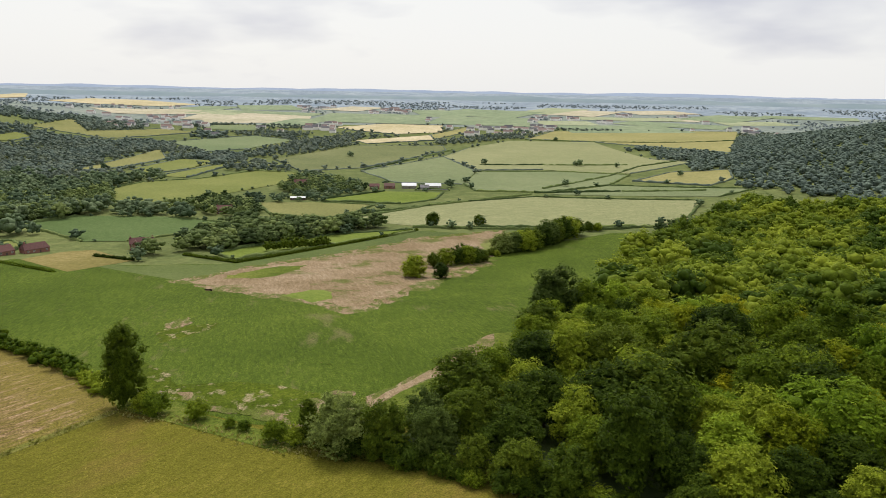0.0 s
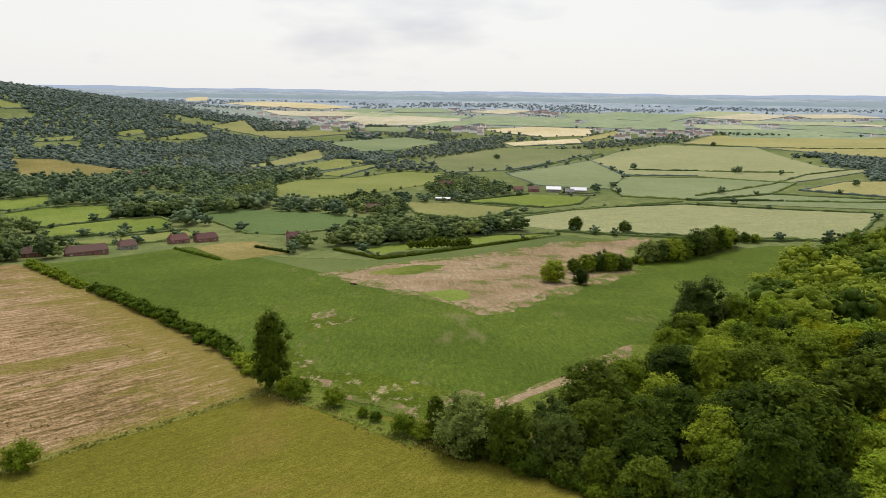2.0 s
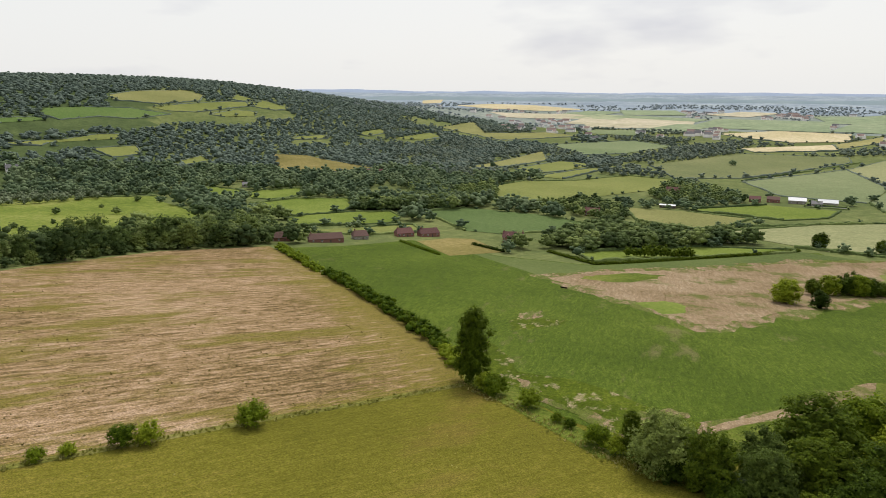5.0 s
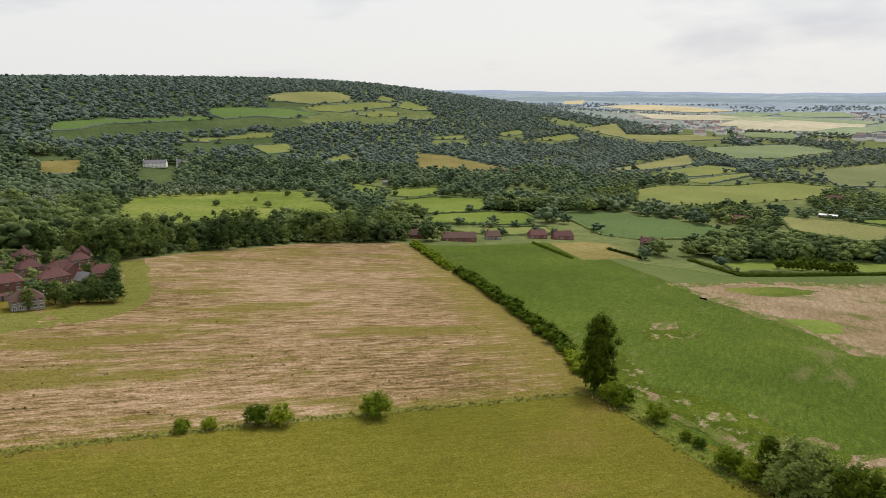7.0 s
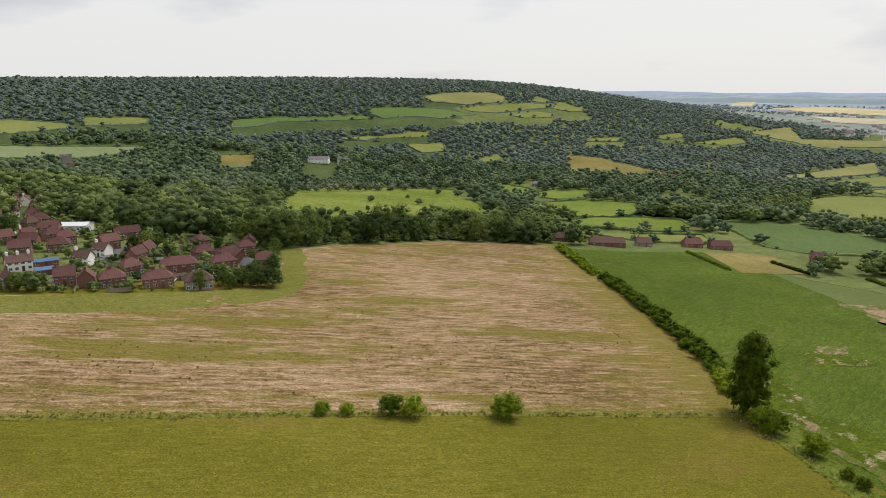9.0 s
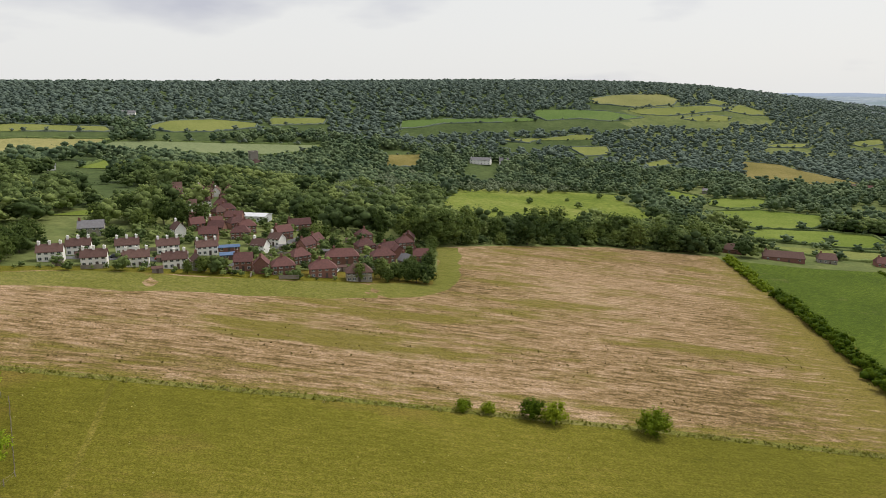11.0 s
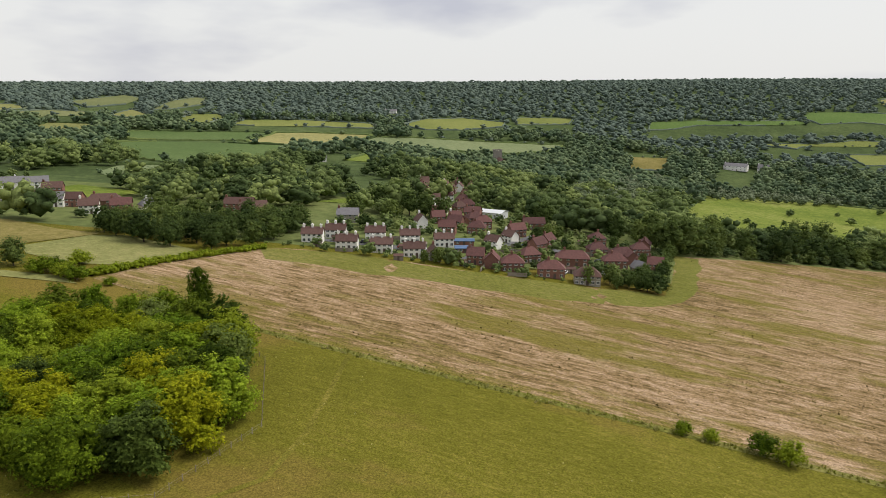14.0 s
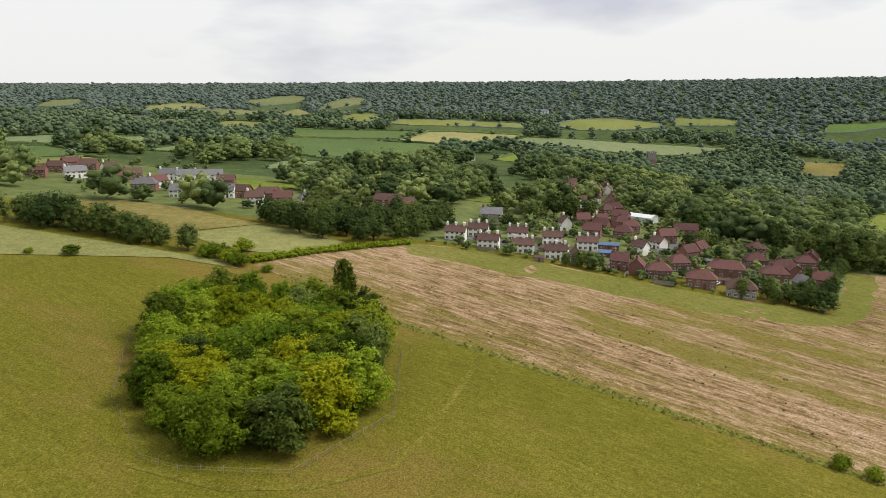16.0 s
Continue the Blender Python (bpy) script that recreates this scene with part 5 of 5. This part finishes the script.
for x, y, a, c in ((-277, 4, 80, "red"), (-272, 20, 30, "silver"), (-262, 24, 40, "dark"), (-276, 33, 60, "white"), (-285, 38, 62, "silver"), (-297, 52, 60, "dark"), (-312, 62, 62, "blue"), (-262, 70, 150, "white"),
                   (-290, 66, 60, "silver"), (-280, -12, 80, "dark"), (-278, 12, 70, "white"), (-327, 72, 60, "silver"), (-268, 88, 20, "white"), (-292, 92, 80, "dark")):
    car(x, y, a, c)



def garden_shed(x, y, turn, L, W, tall, roof):
    root = new("garden_shed")
    root.matrix_world = pose(x, y, height(x, y) - 0.1, 0, 0, turn)
    bm = bmesh.new()
    box(bm, -L / 2, L / 2, -W / 2, W / 2, 0, tall)
    part("wall", bm, POST, root)
    bm = bmesh.new()
    gable_roof(bm, L, W, tall, 0.7, 0, 0.15, 0.08)
    part("roof", bm, roof, root)
    bm = bmesh.new()
    box(bm, -0.4, 0.4, -W / 2 - 0.04, -W / 2 + 0.02, 0.1, 1.9)
    part("door", bm, DOOR, root)
    return tagged(root, "small weathered timber garden shed behind the houses", "shed", group="garden sheds")


def garden_fence(x, y, turn, L):
    root = new("garden_fence")
    root.matrix_world = pose(x, y, height(x, y) - 0.1, 0, 0, turn)
    n = max(2, int(L / 1.8))
    for i in range(n + 1):
        bm = bmesh.new()
        box(bm, i * 1.8 - 0.05, i * 1.8 + 0.05, -0.05, 0.05, 0, 1.75)
        part("post", bm, POST, root)
        if i < n:
            bm = bmesh.new()
            box(bm, i * 1.8 + 0.05, i * 1.8 + 1.75, -0.02, 0.02, 0.1, 1.65)
            part("panel", bm, POST, root)
    return tagged(root, "weathered timber panel fence round a garden", "fence", group="garden fences")


gr = random.Random(19)
for x, y in scatter([(-253, 8), (-247, 45), (-243, 72), (-262, 92), (-300, 118), (-335, 110), (-330, 60), (-300, 20), (-290, -35), (-262, -40)], 10.0, 14):
    if all((x - u) ** 2 + (y - v) ** 2 > (r * 0.8 + 1.5) ** 2 for u, v, r in CLEAR):
        if gr.random() < 0.55:
            garden_shed(x, y, gr.uniform(60, 110), gr.uniform(2.2, 4.0), gr.uniform(1.8, 2.6), 2.0, gr.choice((SLATE, TILE_BROWN, POST)))
        else:
            garden_fence(x, y, gr.choice((80, 170)) + gr.uniform(-10, 10), gr.uniform(5, 11))

# village street and yards
field("street", "tarmac", [(-262, 26), (-268, 27), (-345, 70), (-343, 74)], "narrow grey village street")
field("yard", "tarmac", [(-283, -30), (-278, -32), (-270, 26), (-280, 27)], "grey parking yard between the terraces")
field("yard", "tarmac", [(-34, 838), (6, 838), (6, 850), (-34, 850)], "pale concrete farm yard")

# ---- woods, from near to far ----
VILLAGE = [(-256, -40), (-256, 10), (-240, 80), (-244, 106), (-335, 140), (-345, 110), (-420, 60), (-420, 20), (-340, -10), (-300, -45)]
TREES_A = [
    scatter([(-190, 590), (-60, 600), (-90, 560), (-140, 505), (-160, 480), (-196, 500)], 8, 22),
    scatter([(-440, 520), (-330, 630), (-350, 650), (-470, 560)], 7, 27),
    scatter([(-60, 595), (-10, 600), (90, 605), (200, 580), (230, 610), (90, 615), (-20, 612)], 10, 28),
    [(-206, 468), (-200, 462), (-185, 478)],
]
# large single trees: the row and the wood beside the rough fields, the belt behind the hay field, the village
for x, y in scatter([(-190, -178), (-196, -168), (-196, -132), (-190, -120), (-197, -118), (-206, -140), (-204, -182)], 6.0, 24):
    plant("valley", x, y, R.uniform(9, 13), R.uniform(0.9, 1.2), group="trees of the field row", sink=1.2)
plant("valley", -195, -109, 9.5, 1.1, "round tree at the end of the hedge", sink=0.8)
for x, y in scatter([(-247, -108), (-240, -75), (-246, -58), (-262, -50), (-300, -44), (-310, -70), (-285, -104), (-268, -112)], 8.0, 23):
    plant("valley", x, y, R.uniform(9, 13.5), R.uniform(0.9, 1.2), group="trees of the wood by the hedge", sink=1.0)
for x, y in scatter([(-335, 138), (-346, 190), (-358, 270), (-342, 328), (-362, 350), (-400, 270), (-392, 180), (-365, 130)], 10.5, 21):
    plant("valley", x, y, R.choice((10, 13, 16, 20)) * R.uniform(0.9, 1.1), R.uniform(0.9, 1.25), group="trees of the belt", sink=2.0)
for x, y, h in ((-381, 82, 15), (-330, 70, 8), (-336, 77, 9), (-340, 83, 8), (-247, 76, 8), (-252, 86, 9), (-246, 99, 9), (-250, 93, 8), (-279, 117, 8), (-254, 13, 6), (-257, 19, 7), (-258, 26, 6), (-363, 6, 15), (-362, 15, 14), (-361, 24, 13),
                (-346, -4, 11), (-315, -14, 8), (-294, 113, 7), (-372, -10, 15), (-385, 0, 17), (-345, -22, 13), (-358, 118, 16), (-350, 128, 15), (-366, 100, 14), (-310, 80, 7), (-270, 52, 6), (-296, 80, 7), (-326, 108, 8)):
    plant("valley", x, y, h, R.uniform(0.9, 1.15), "leafy green tree among the village gardens", group="trees of the village", sink=0.5)

p = np.array(scatter([(-338, 146), (-346, 190), (-357, 268), (-340, 328), (-352, 336), (-368, 270), (-358, 190), (-349, 140)], 4.6, 25))
woodland("belt_shrubs", p, np.random.default_rng(26).uniform(2.0, 5.5, len(p)), LEAF_WOOD, "dense green shrubs under the belt of trees", 27, 90, 0.06, 9, wide=1.3)

a_pts = np.array([p for s in TREES_A for p in s])
a_pts = a_pts[free_of_fields(a_pts) | (np.arange(len(a_pts)) >= len(a_pts) - 3)]
rng = np.random.default_rng(5)
woodland("tree_belt", a_pts, rng.uniform(8, 16, len(a_pts)), LEAF_WOOD, "belt of green broadleaf trees beyond the fields", 31, 160, 0.03, 16, wide=1.15)

v_pts = np.array(scatter(VILLAGE, 6.2, 41))
v_pts = v_pts[free_of_fields(v_pts)]
woodland("garden_trees", v_pts, rng.triangular(2, 3.5, 8, len(v_pts)), LEAF_WOOD, "garden trees and shrubs among the houses", 42, 100, 0.04, 9)

for x, y in scatter([(-243, 84), (-245, 104), (-300, 127), (-328, 139), (-320, 131), (-292, 120), (-264, 100)], 6.0, 43):
    plant("valley", x, y, R.uniform(4.5, 9), R.uniform(0.9, 1.2), "leafy garden tree at the village corner", group="trees of the village", sink=0.5)
p = np.array(scatter([(-262, -58), (-258, -10), (-251, 30), (-246, 70), (-249, 70), (-256, 28), (-262, -10)], 4, 45))
woodland("garden_shrubs", p, rng.uniform(1.2, 3.2, len(p)), LEAF_WOOD, "low shrubs and garden hedges by the field", 46, 60, 0.07, 6)


def west(q):
    r, a = np.hypot(q[:, 0], q[:, 1]), np.degrees(np.arctan2(-q[:, 0], q[:, 1]))
    return r, (a > 14) & (a < 138) & (np.array([noise.noise((u * 0.006, v * 0.006, 9.0)) for u, v in q]) > np.interp(a, (14, 22, 34, 44), (0.24, 0.0, -0.16, -2)))


LANE = [(-232, -202), (-397, -345), (-468, -282), (-435, -211), (-361, -127), (-300, -82), (-257, -107), (-278, -158), (-268, -187)]
p = polar_points(36, 138, 300, 640, 12.5, 51)
keep = free_of_fields(p) & ~inside(VILLAGE, p[:, 0], p[:, 1]) & ((p[:, 0] < -362) | (p[:, 1] > 300) | (p[:, 1] < -60)) & ~((p[:, 1] > 300) & (p[:, 0] > -330))
keep &= ~((p[:, 1] < -60) & (p[:, 0] > -262))
keep &= clumpy(p, 0.014, -0.2, 1) & (~inside(LANE, p[:, 0], p[:, 1]) | (np.arange(len(p)) % 5 < 2))
p = p[keep]
woodland("valley_wood", p, np.where(inside(LANE, p[:, 0], p[:, 1]), rng.uniform(2.5, 6.5, len(p)), rng.triangular(7, 11, 19, len(p))), LEAF_WOOD, "woodland and hedgerow trees in the valley", 52, 210, 0.034, 12, wide=1.05, sink=0.06)
p = polar_points(14, 138, 630, 1080, 14.8, 53)
p = p[west(p)[1] & free_of_fields(p, 0.02) & clumpy(p, 0.012, -0.33, 1)]
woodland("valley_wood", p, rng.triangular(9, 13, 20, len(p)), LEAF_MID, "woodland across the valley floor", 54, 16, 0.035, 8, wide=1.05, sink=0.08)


def ridge_keep(q):
    r, ok = west(q)
    return ok & (r > 1060) & free_of_fields(q, 0.02) & (q[:, 0] > -1740) & clumpy(q, 0.006, -0.6, 6)


p = polar_points(14, 138, 1060, 2250, 15.5, 61)
p = p[ridge_keep(p) & (p[:, 1] < 1900)]
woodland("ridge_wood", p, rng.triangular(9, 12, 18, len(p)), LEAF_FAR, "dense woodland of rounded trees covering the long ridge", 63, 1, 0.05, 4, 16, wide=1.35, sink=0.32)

p = polar_points(-36, 16, 470, 1000, 13, 71)
p = p[free_of_fields(p) & clumpy(p, 0.010, -0.02, 3) & ~((p[:, 0] > -60))]
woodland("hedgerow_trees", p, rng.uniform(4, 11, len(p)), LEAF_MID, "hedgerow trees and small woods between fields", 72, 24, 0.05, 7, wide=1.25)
p = polar_points(-36, 38, 1000, 2000, 19, 73)
p = p[free_of_fields(p) & clumpy(p, 0.007, -0.06, 5) & ~((p[:, 0] > 0) & (p[:, 1] < 1650))]
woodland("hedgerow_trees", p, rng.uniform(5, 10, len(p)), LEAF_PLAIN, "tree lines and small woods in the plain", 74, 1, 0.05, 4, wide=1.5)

# named woods and tree lines of the plain
def line_points(path, step, jit):
    res = []
    for (x0, y0), (x1, y1) in zip(path, path[1:]):
        k = max(1, int(math.hypot(x1 - x0, y1 - y0) / step))
        res += [(x0 + (x1 - x0) * i / k + rng.normal() * jit, y0 + (y1 - y0) * i / k + rng.normal() * jit) for i in range(k)]
    return res


PLAIN = [[(-487, 751), (-407, 752), (-349, 664), (-368, 611), (-390, 597)], [(-304, 735), (-299, 797), (-239, 751), (-175, 682), (-182, 635), (-268, 665)],
         [(-434, 829), (-394, 804), (-336, 701), (-341, 664), (-395, 741)], [(-219, 902), (-190, 943), (-139, 913), (-93, 831), (-147, 792), (-191, 810)],
         [(-456, 382), (-489, 452), (-456, 465), (-335, 344), (-354, 318), (-398, 329)]]
pts = [q for i, poly in enumerate(PLAIN) for q in scatter(poly, 7.5, 200 + i)]
pts = np.array(pts)
pts = pts[free_of_fields(pts)]
woodland("plain_wood", pts, rng.uniform(7, 12, len(pts)), LEAF_WOOD, "dark broadleaf wood between the fields", 201, 40, 0.045, 8)
PLAIN_FAR = [[(-836, 1308), (-714, 1278), (-465, 1013), (-427, 857), (-472, 824), (-514, 794)], [(-887, 1671), (-814, 1877), (-731, 1702), (-809, 1594)],
             [(-343, 1213), (-358, 1439), (-292, 1588), (-203, 1706), (-195, 1397), (-255, 1270)], [(-22, 1579), (164, 1804), (188, 1688), (3, 1510)],
             [(346, 1141), (442, 1231), (487, 1257), (434, 1155), (341, 1094)], [(-549, 1389), (-504, 1358), (-338, 1195), (-245, 1049), (-292, 1003), (-343, 1033), (-469, 1235)],
             [(-976, 1576), (-846, 1499), (-641, 1320), (-567, 1407), (-505, 1276), (-596, 1205), (-806, 1367)], [(-543, 1735), (-445, 1734), (-314, 1708), (-365, 1570), (-485, 1632)]]
pts = np.array([q for i, poly in enumerate(PLAIN_FAR) for q in scatter(poly, 11.5, 220 + i, 2500)])
pts = pts[free_of_fields(pts)]
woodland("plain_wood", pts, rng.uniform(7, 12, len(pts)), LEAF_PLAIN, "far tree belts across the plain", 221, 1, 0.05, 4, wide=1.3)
lines_of_plain = []
for path in ([(108, 827), (215, 833), (314, 824)], [(-81, 670), (-15, 723), (103, 813)], [(123, 861), (236, 983), (302, 1081), (378, 1125)], [(-126, 1051), (-66, 1212), (15, 1420)],
             [(-27, 598), (28, 600), (130, 611), (215, 608)], [(59, 1148), (162, 1147), (293, 1113)], [(191, 1660), (354, 1607), (619, 1495)]):
    lines_of_plain += list(zip(path, path[1:]))
pts = [(-172, 1266), (259, 1637), (218, 1120), (212, 1124), (270, 1086), (325, 953), (66, 1158), (156, 887), (7, 872), (-10, 608), (32, 606), (-496, 1008), (-199, 438)]
woodland("field_trees", pts, rng.uniform(8, 13, len(pts)), LEAF_MID, "lone trees standing in the fields", 233, 80, 0.045, 14)
pts = np.array(scatter([(-550, 134), (-723, 210), (-785, 291), (-631, 252), (-510, 175), (-468, 128)], 9, 241))
woodland("willow_trees", pts, rng.uniform(10, 14, len(pts)), LEAF_SILVER, "silvery willow trees in the valley wood", 242, 90, 0.04, 10)
pts = np.array(scatter([(-746, 319), (-754, 395), (-745, 495), (-689, 467), (-678, 357), (-649, 280)], 10, 243))
woodland("willow_trees", pts, rng.uniform(7, 11, len(pts)), LEAF_SILVER, "grey-green willows beyond the meadow", 244, 60, 0.045, 8)
pts = [(-408, 160), (-404, 166), (-470, 205), (-478, 214), (-462, 262), (-456, 256), (-448, 300), (-440, 322), (-444, 330), (-640, 460), (-452, 352), (-447, 372), (-380, 205), (-372, 230), (-520, 300), (-540, 330), (-500, 260), (-560, 380), (-470, 250), (-612, 400), (-480, 225), (-455, 215), (-505, 350), (-585, 340)]
woodland("meadow_trees", pts, rng.uniform(3, 9, len(pts)), LEAF_WOOD, "bushes and small trees in the meadow", 245, 110, 0.04, 12)

# hedges along the field edges
def hedge_runs(name, runs, leaf, label, seed):
    """Grown hedges as low uneven banks of leaf, one mesh for them all."""
    hr = np.random.default_rng(seed)
    V, F, T, n = [], [], [], 0
    for (x0, y0), (x1, y1), tall, wide, step in runs:
        L = math.hypot(x1 - x0, y1 - y0)
        k = max(2, int(L / step) + 1)
        u = np.linspace(0, 1, k)
        cx, cy = x0 + (x1 - x0) * u + hr.normal(size=k) * 0.5, y0 + (y1 - y0) * u + hr.normal(size=k) * 0.5
        cz = terrain(cx, cy)
        nx, ny = -(y1 - y0) / L, (x1 - x0) / L
        h = tall * hr.uniform(0.55, 1.3, k)
        w = wide * hr.uniform(0.75, 1.25, k)
        for off, up in ((-0.5, -0.3), (-0.45, 0.62), (0.0, 1.0), (0.45, 0.62), (0.5, -0.3)):
            V.append(np.stack([cx + nx * w * off, cy + ny * w * off, cz + h * up], 1))
        i = np.arange(k - 1)
        for r in range(4):
            F.append(np.stack([i + r * k, i + 1 + r * k, i + 1 + (r + 1) * k, i + (r + 1) * k], 1) + n)
        T.append(np.full(5 * k, hr.uniform(0.1, 0.8)))
        n += 5 * k
    ob = mesh_object(name, np.concatenate(V), np.concatenate(F), leaf, True)
    at = ob.data.attributes.new("tint", "FLOAT", "POINT")
    at.data.foreach_set("value", np.concatenate(T).astype(np.float32))
    return tagged(ob, label, "hedge", kind="stuff")


pts, tall, runs = [], [], ([], [])
for poly in FIELDS:
    c = poly.mean(0)
    d = math.hypot(*c)
    if d < 520 or d > 2300:
        continue
    open_land = c[0] > -130 and c[1] < 1700
    for (x0, y0), (x1, y1) in zip(poly, np.roll(poly, -1, 0)):
        L = math.hypot(x1 - x0, y1 - y0)
        if L < 6:
            continue
        if rng.uniform() < 0.8:
            runs[d > 950].append(((x0, y0), (x1, y1), rng.uniform(1.4, 2.6), rng.uniform(2.0, 3.4), 3.5 + d * 0.002))
        step = 9 + d * 0.006
        fill = rng.uniform(0.2, 0.7) if not open_land else rng.uniform(0.0, 0.22)
        for i in range(int(L / step)):
            u = (i + rng.uniform(0.1, 0.9)) / int(L / step)
            if rng.uniform() < fill:
                pts.append((x0 + (x1 - x0) * u + rng.normal() * 1.5, y0 + (y1 - y0) * u + rng.normal() * 1.5))
                tall.append(rng.uniform(2.5, 5) if rng.uniform() < 0.4 else rng.uniform(5, 10))
pts, tall = np.array(pts), np.array(tall)
mid = np.hypot(pts[:, 0], pts[:, 1]) < 950
runs[0].extend((a, b, 2.6, 3.2, 5.0) for a, b in lines_of_plain)
hedge_runs("field_hedges", runs[0], LEAF_WOOD, "long grown hedges round the valley fields", 79)
hedge_runs("field_hedges", runs[1], LEAF_PLAIN, "long dark hedges round distant fields", 80)
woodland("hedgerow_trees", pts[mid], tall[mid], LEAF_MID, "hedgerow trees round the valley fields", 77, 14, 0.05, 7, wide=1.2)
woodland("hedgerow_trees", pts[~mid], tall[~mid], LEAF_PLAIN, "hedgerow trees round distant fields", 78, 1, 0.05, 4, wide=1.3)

# a patchwork of far fields
fr = random.Random(77)
for i in range(64):
    d, a = fr.uniform(2050, 2900), radians(fr.uniform(-30, 27))
    w, h, tw = fr.uniform(60, 190), fr.uniform(60, 200), fr.uniform(-0.5, 0.5)
    x, y = -math.sin(a) * d, math.cos(a) * d
    q = np.array([(x, y)])
    if not free_of_fields(q, 0.1)[0]:
        continue
    c, s = math.cos(a + tw), math.sin(a + tw)
    field("far_field", fr.choice(("haze_green", "haze_green", "haze_pale", "haze_straw")), [(x + u * w * c - v * h * s, y + u * w * s + v * h * c) for u, v in ((-1, -1), (1, -1), (0.9, 1), (-1, 0.9))], "distant field in the plain with haze in its colour")

p = polar_points(-36, 45, 2000, 3300, 28, 81)
p = p[free_of_fields(p) & clumpy(p, 0.004, -0.16, 4)]
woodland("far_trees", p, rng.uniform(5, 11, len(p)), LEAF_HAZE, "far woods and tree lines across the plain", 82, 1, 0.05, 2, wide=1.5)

def hill_keep(q):
    a = np.degrees(np.arctan2(-q[:, 0], q[:, 1]))
    return (terrain(q[:, 0], q[:, 1]) > -24 + 5 * np.array([noise.noise((u * 0.02, v * 0.02, 4)) for u, v in q])) & (a < -14) & (np.hypot(q[:, 0], q[:, 1]) > 700) & free_of_fields(q, 0.02)


p = polar_points(-40, -14, 700, 1700, 13, 91)
p = p[hill_keep(p)]
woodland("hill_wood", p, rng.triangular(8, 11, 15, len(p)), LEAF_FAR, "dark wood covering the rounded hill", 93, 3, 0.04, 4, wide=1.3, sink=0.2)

p = np.array(scatter([(62, 266), (150, 243), (174, 180), (260, 200), (420, 330), (480, 560), (430, 640), (300, 700), (205, 578), (128, 452), (100, 390)], 10.2, 95, 14000))
woodland("wood_behind", p, rng.choice((10, 13, 16, 19, 23), len(p)), LEAF_SLOPE, "green broadleaf wood on the slope", 96, 460, 0.027, 22)

# a town far out in the plain, and scattered farms
def far_town(seed, n):
    hr = np.random.default_rng(seed)
    box_v = np.array([(-1, -1, 0), (1, -1, 0), (1, 1, 0), (-1, 1, 0), (-1, -1, 1), (1, -1, 1), (1, 1, 1), (-1, 1, 1), (-1, 0, 1.7), (1, 0, 1.7)], float)
    box_f = np.array([(0, 1, 5), (0, 5, 4), (1, 2, 6), (1, 6, 5), (2, 3, 7), (2, 7, 6), (3, 0, 4), (3, 4, 7), (4, 5, 9), (4, 9, 8), (6, 7, 8), (6, 8, 9), (5, 6, 9), (7, 4, 8)])
    V, F, M = [], [], []
    a = np.radians(hr.choice((-8.0, 2.0, 9.0, -17.0, 20.0), 4 * n) + hr.normal(size=4 * n) * 3.4)
    d = hr.choice((1950.0, 2250.0, 2600.0), 4 * n) + hr.normal(size=4 * n) * 90
    spots = np.stack([-np.sin(a) * d, np.cos(a) * d], 1)
    for x, y in spots[free_of_fields(spots)][:n]:
        t = hr.uniform(-0.6, 0.6)
        k = np.array([hr.uniform(5, 13), hr.uniform(4, 6), hr.uniform(4.5, 7.5)])
        v = box_v * k
        V.append(np.stack([v[:, 0] * math.cos(t) - v[:, 1] * math.sin(t) + x, v[:, 0] * math.sin(t) + v[:, 1] * math.cos(t) + y, v[:, 2] + height(x, y)], 1))
        F.append(box_f + 10 * len(F))
        M.append([0] * 8 + [1 + int(hr.uniform() < 0.5)] * 4 + [0] * 2)
    ob = mesh_object("far_town", np.concatenate(V), np.concatenate(F), RENDERED)
    ob.data.materials.append(SLATE)
    ob.data.materials.append(TILE_FAR)
    ob.data.polygons.foreach_set("material_index", np.concatenate(M).astype(np.int32))
    return tagged(ob, "far-off houses of a town in the plain", "houses", kind="stuff")


# paler roof tile for the far town
TILE_FAR = plain("far_pale_tile", (0.26, 0.19, 0.17), (0.36, 0.27, 0.24), 0.5, 0.9, 0.0)
far_town(55, 260)

# the skyline: long ridges beyond the plain, blue from haze in their colour
def skyline(name, az0, az1, r, low, tops, material, label, seed):
    az = np.radians(np.linspace(az0, az1, 260))
    top = np.array([tops + 14 * noise.noise((a * 5, seed, 0)) + 7 * noise.noise((a * 22, seed, 1)) + 2 * noise.noise((a * 120, seed, 2)) for a in az])
    V, n = [], len(az)
    for d, zz in ((-260, np.full(n, low)), (-60, top * 0.65 + low * 0.35), (0, top), (140, top - 30)):
        V.append(np.stack([-np.sin(az) * (r + d), np.cos(az) * (r + d), zz], 1))
    V = np.concatenate(V)
    i = np.arange(n - 1)
    F = np.concatenate([np.stack([i + k * n, i + 1 + k * n, i + 1 + (k + 1) * n, i + (k + 1) * n], 1) for k in range(3)])
    return tagged(mesh_object(name, V, F, material, True), label, "hills", kind="structure")


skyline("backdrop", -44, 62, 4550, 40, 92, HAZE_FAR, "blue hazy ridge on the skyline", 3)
skyline("backdrop", -44, 60, 3700, 30, 60, HAZE_NEAR, "haze-tinted grey-blue wooded rise below the skyline", 8)

for ob in list(PROTO.values()):
    drop(ob)
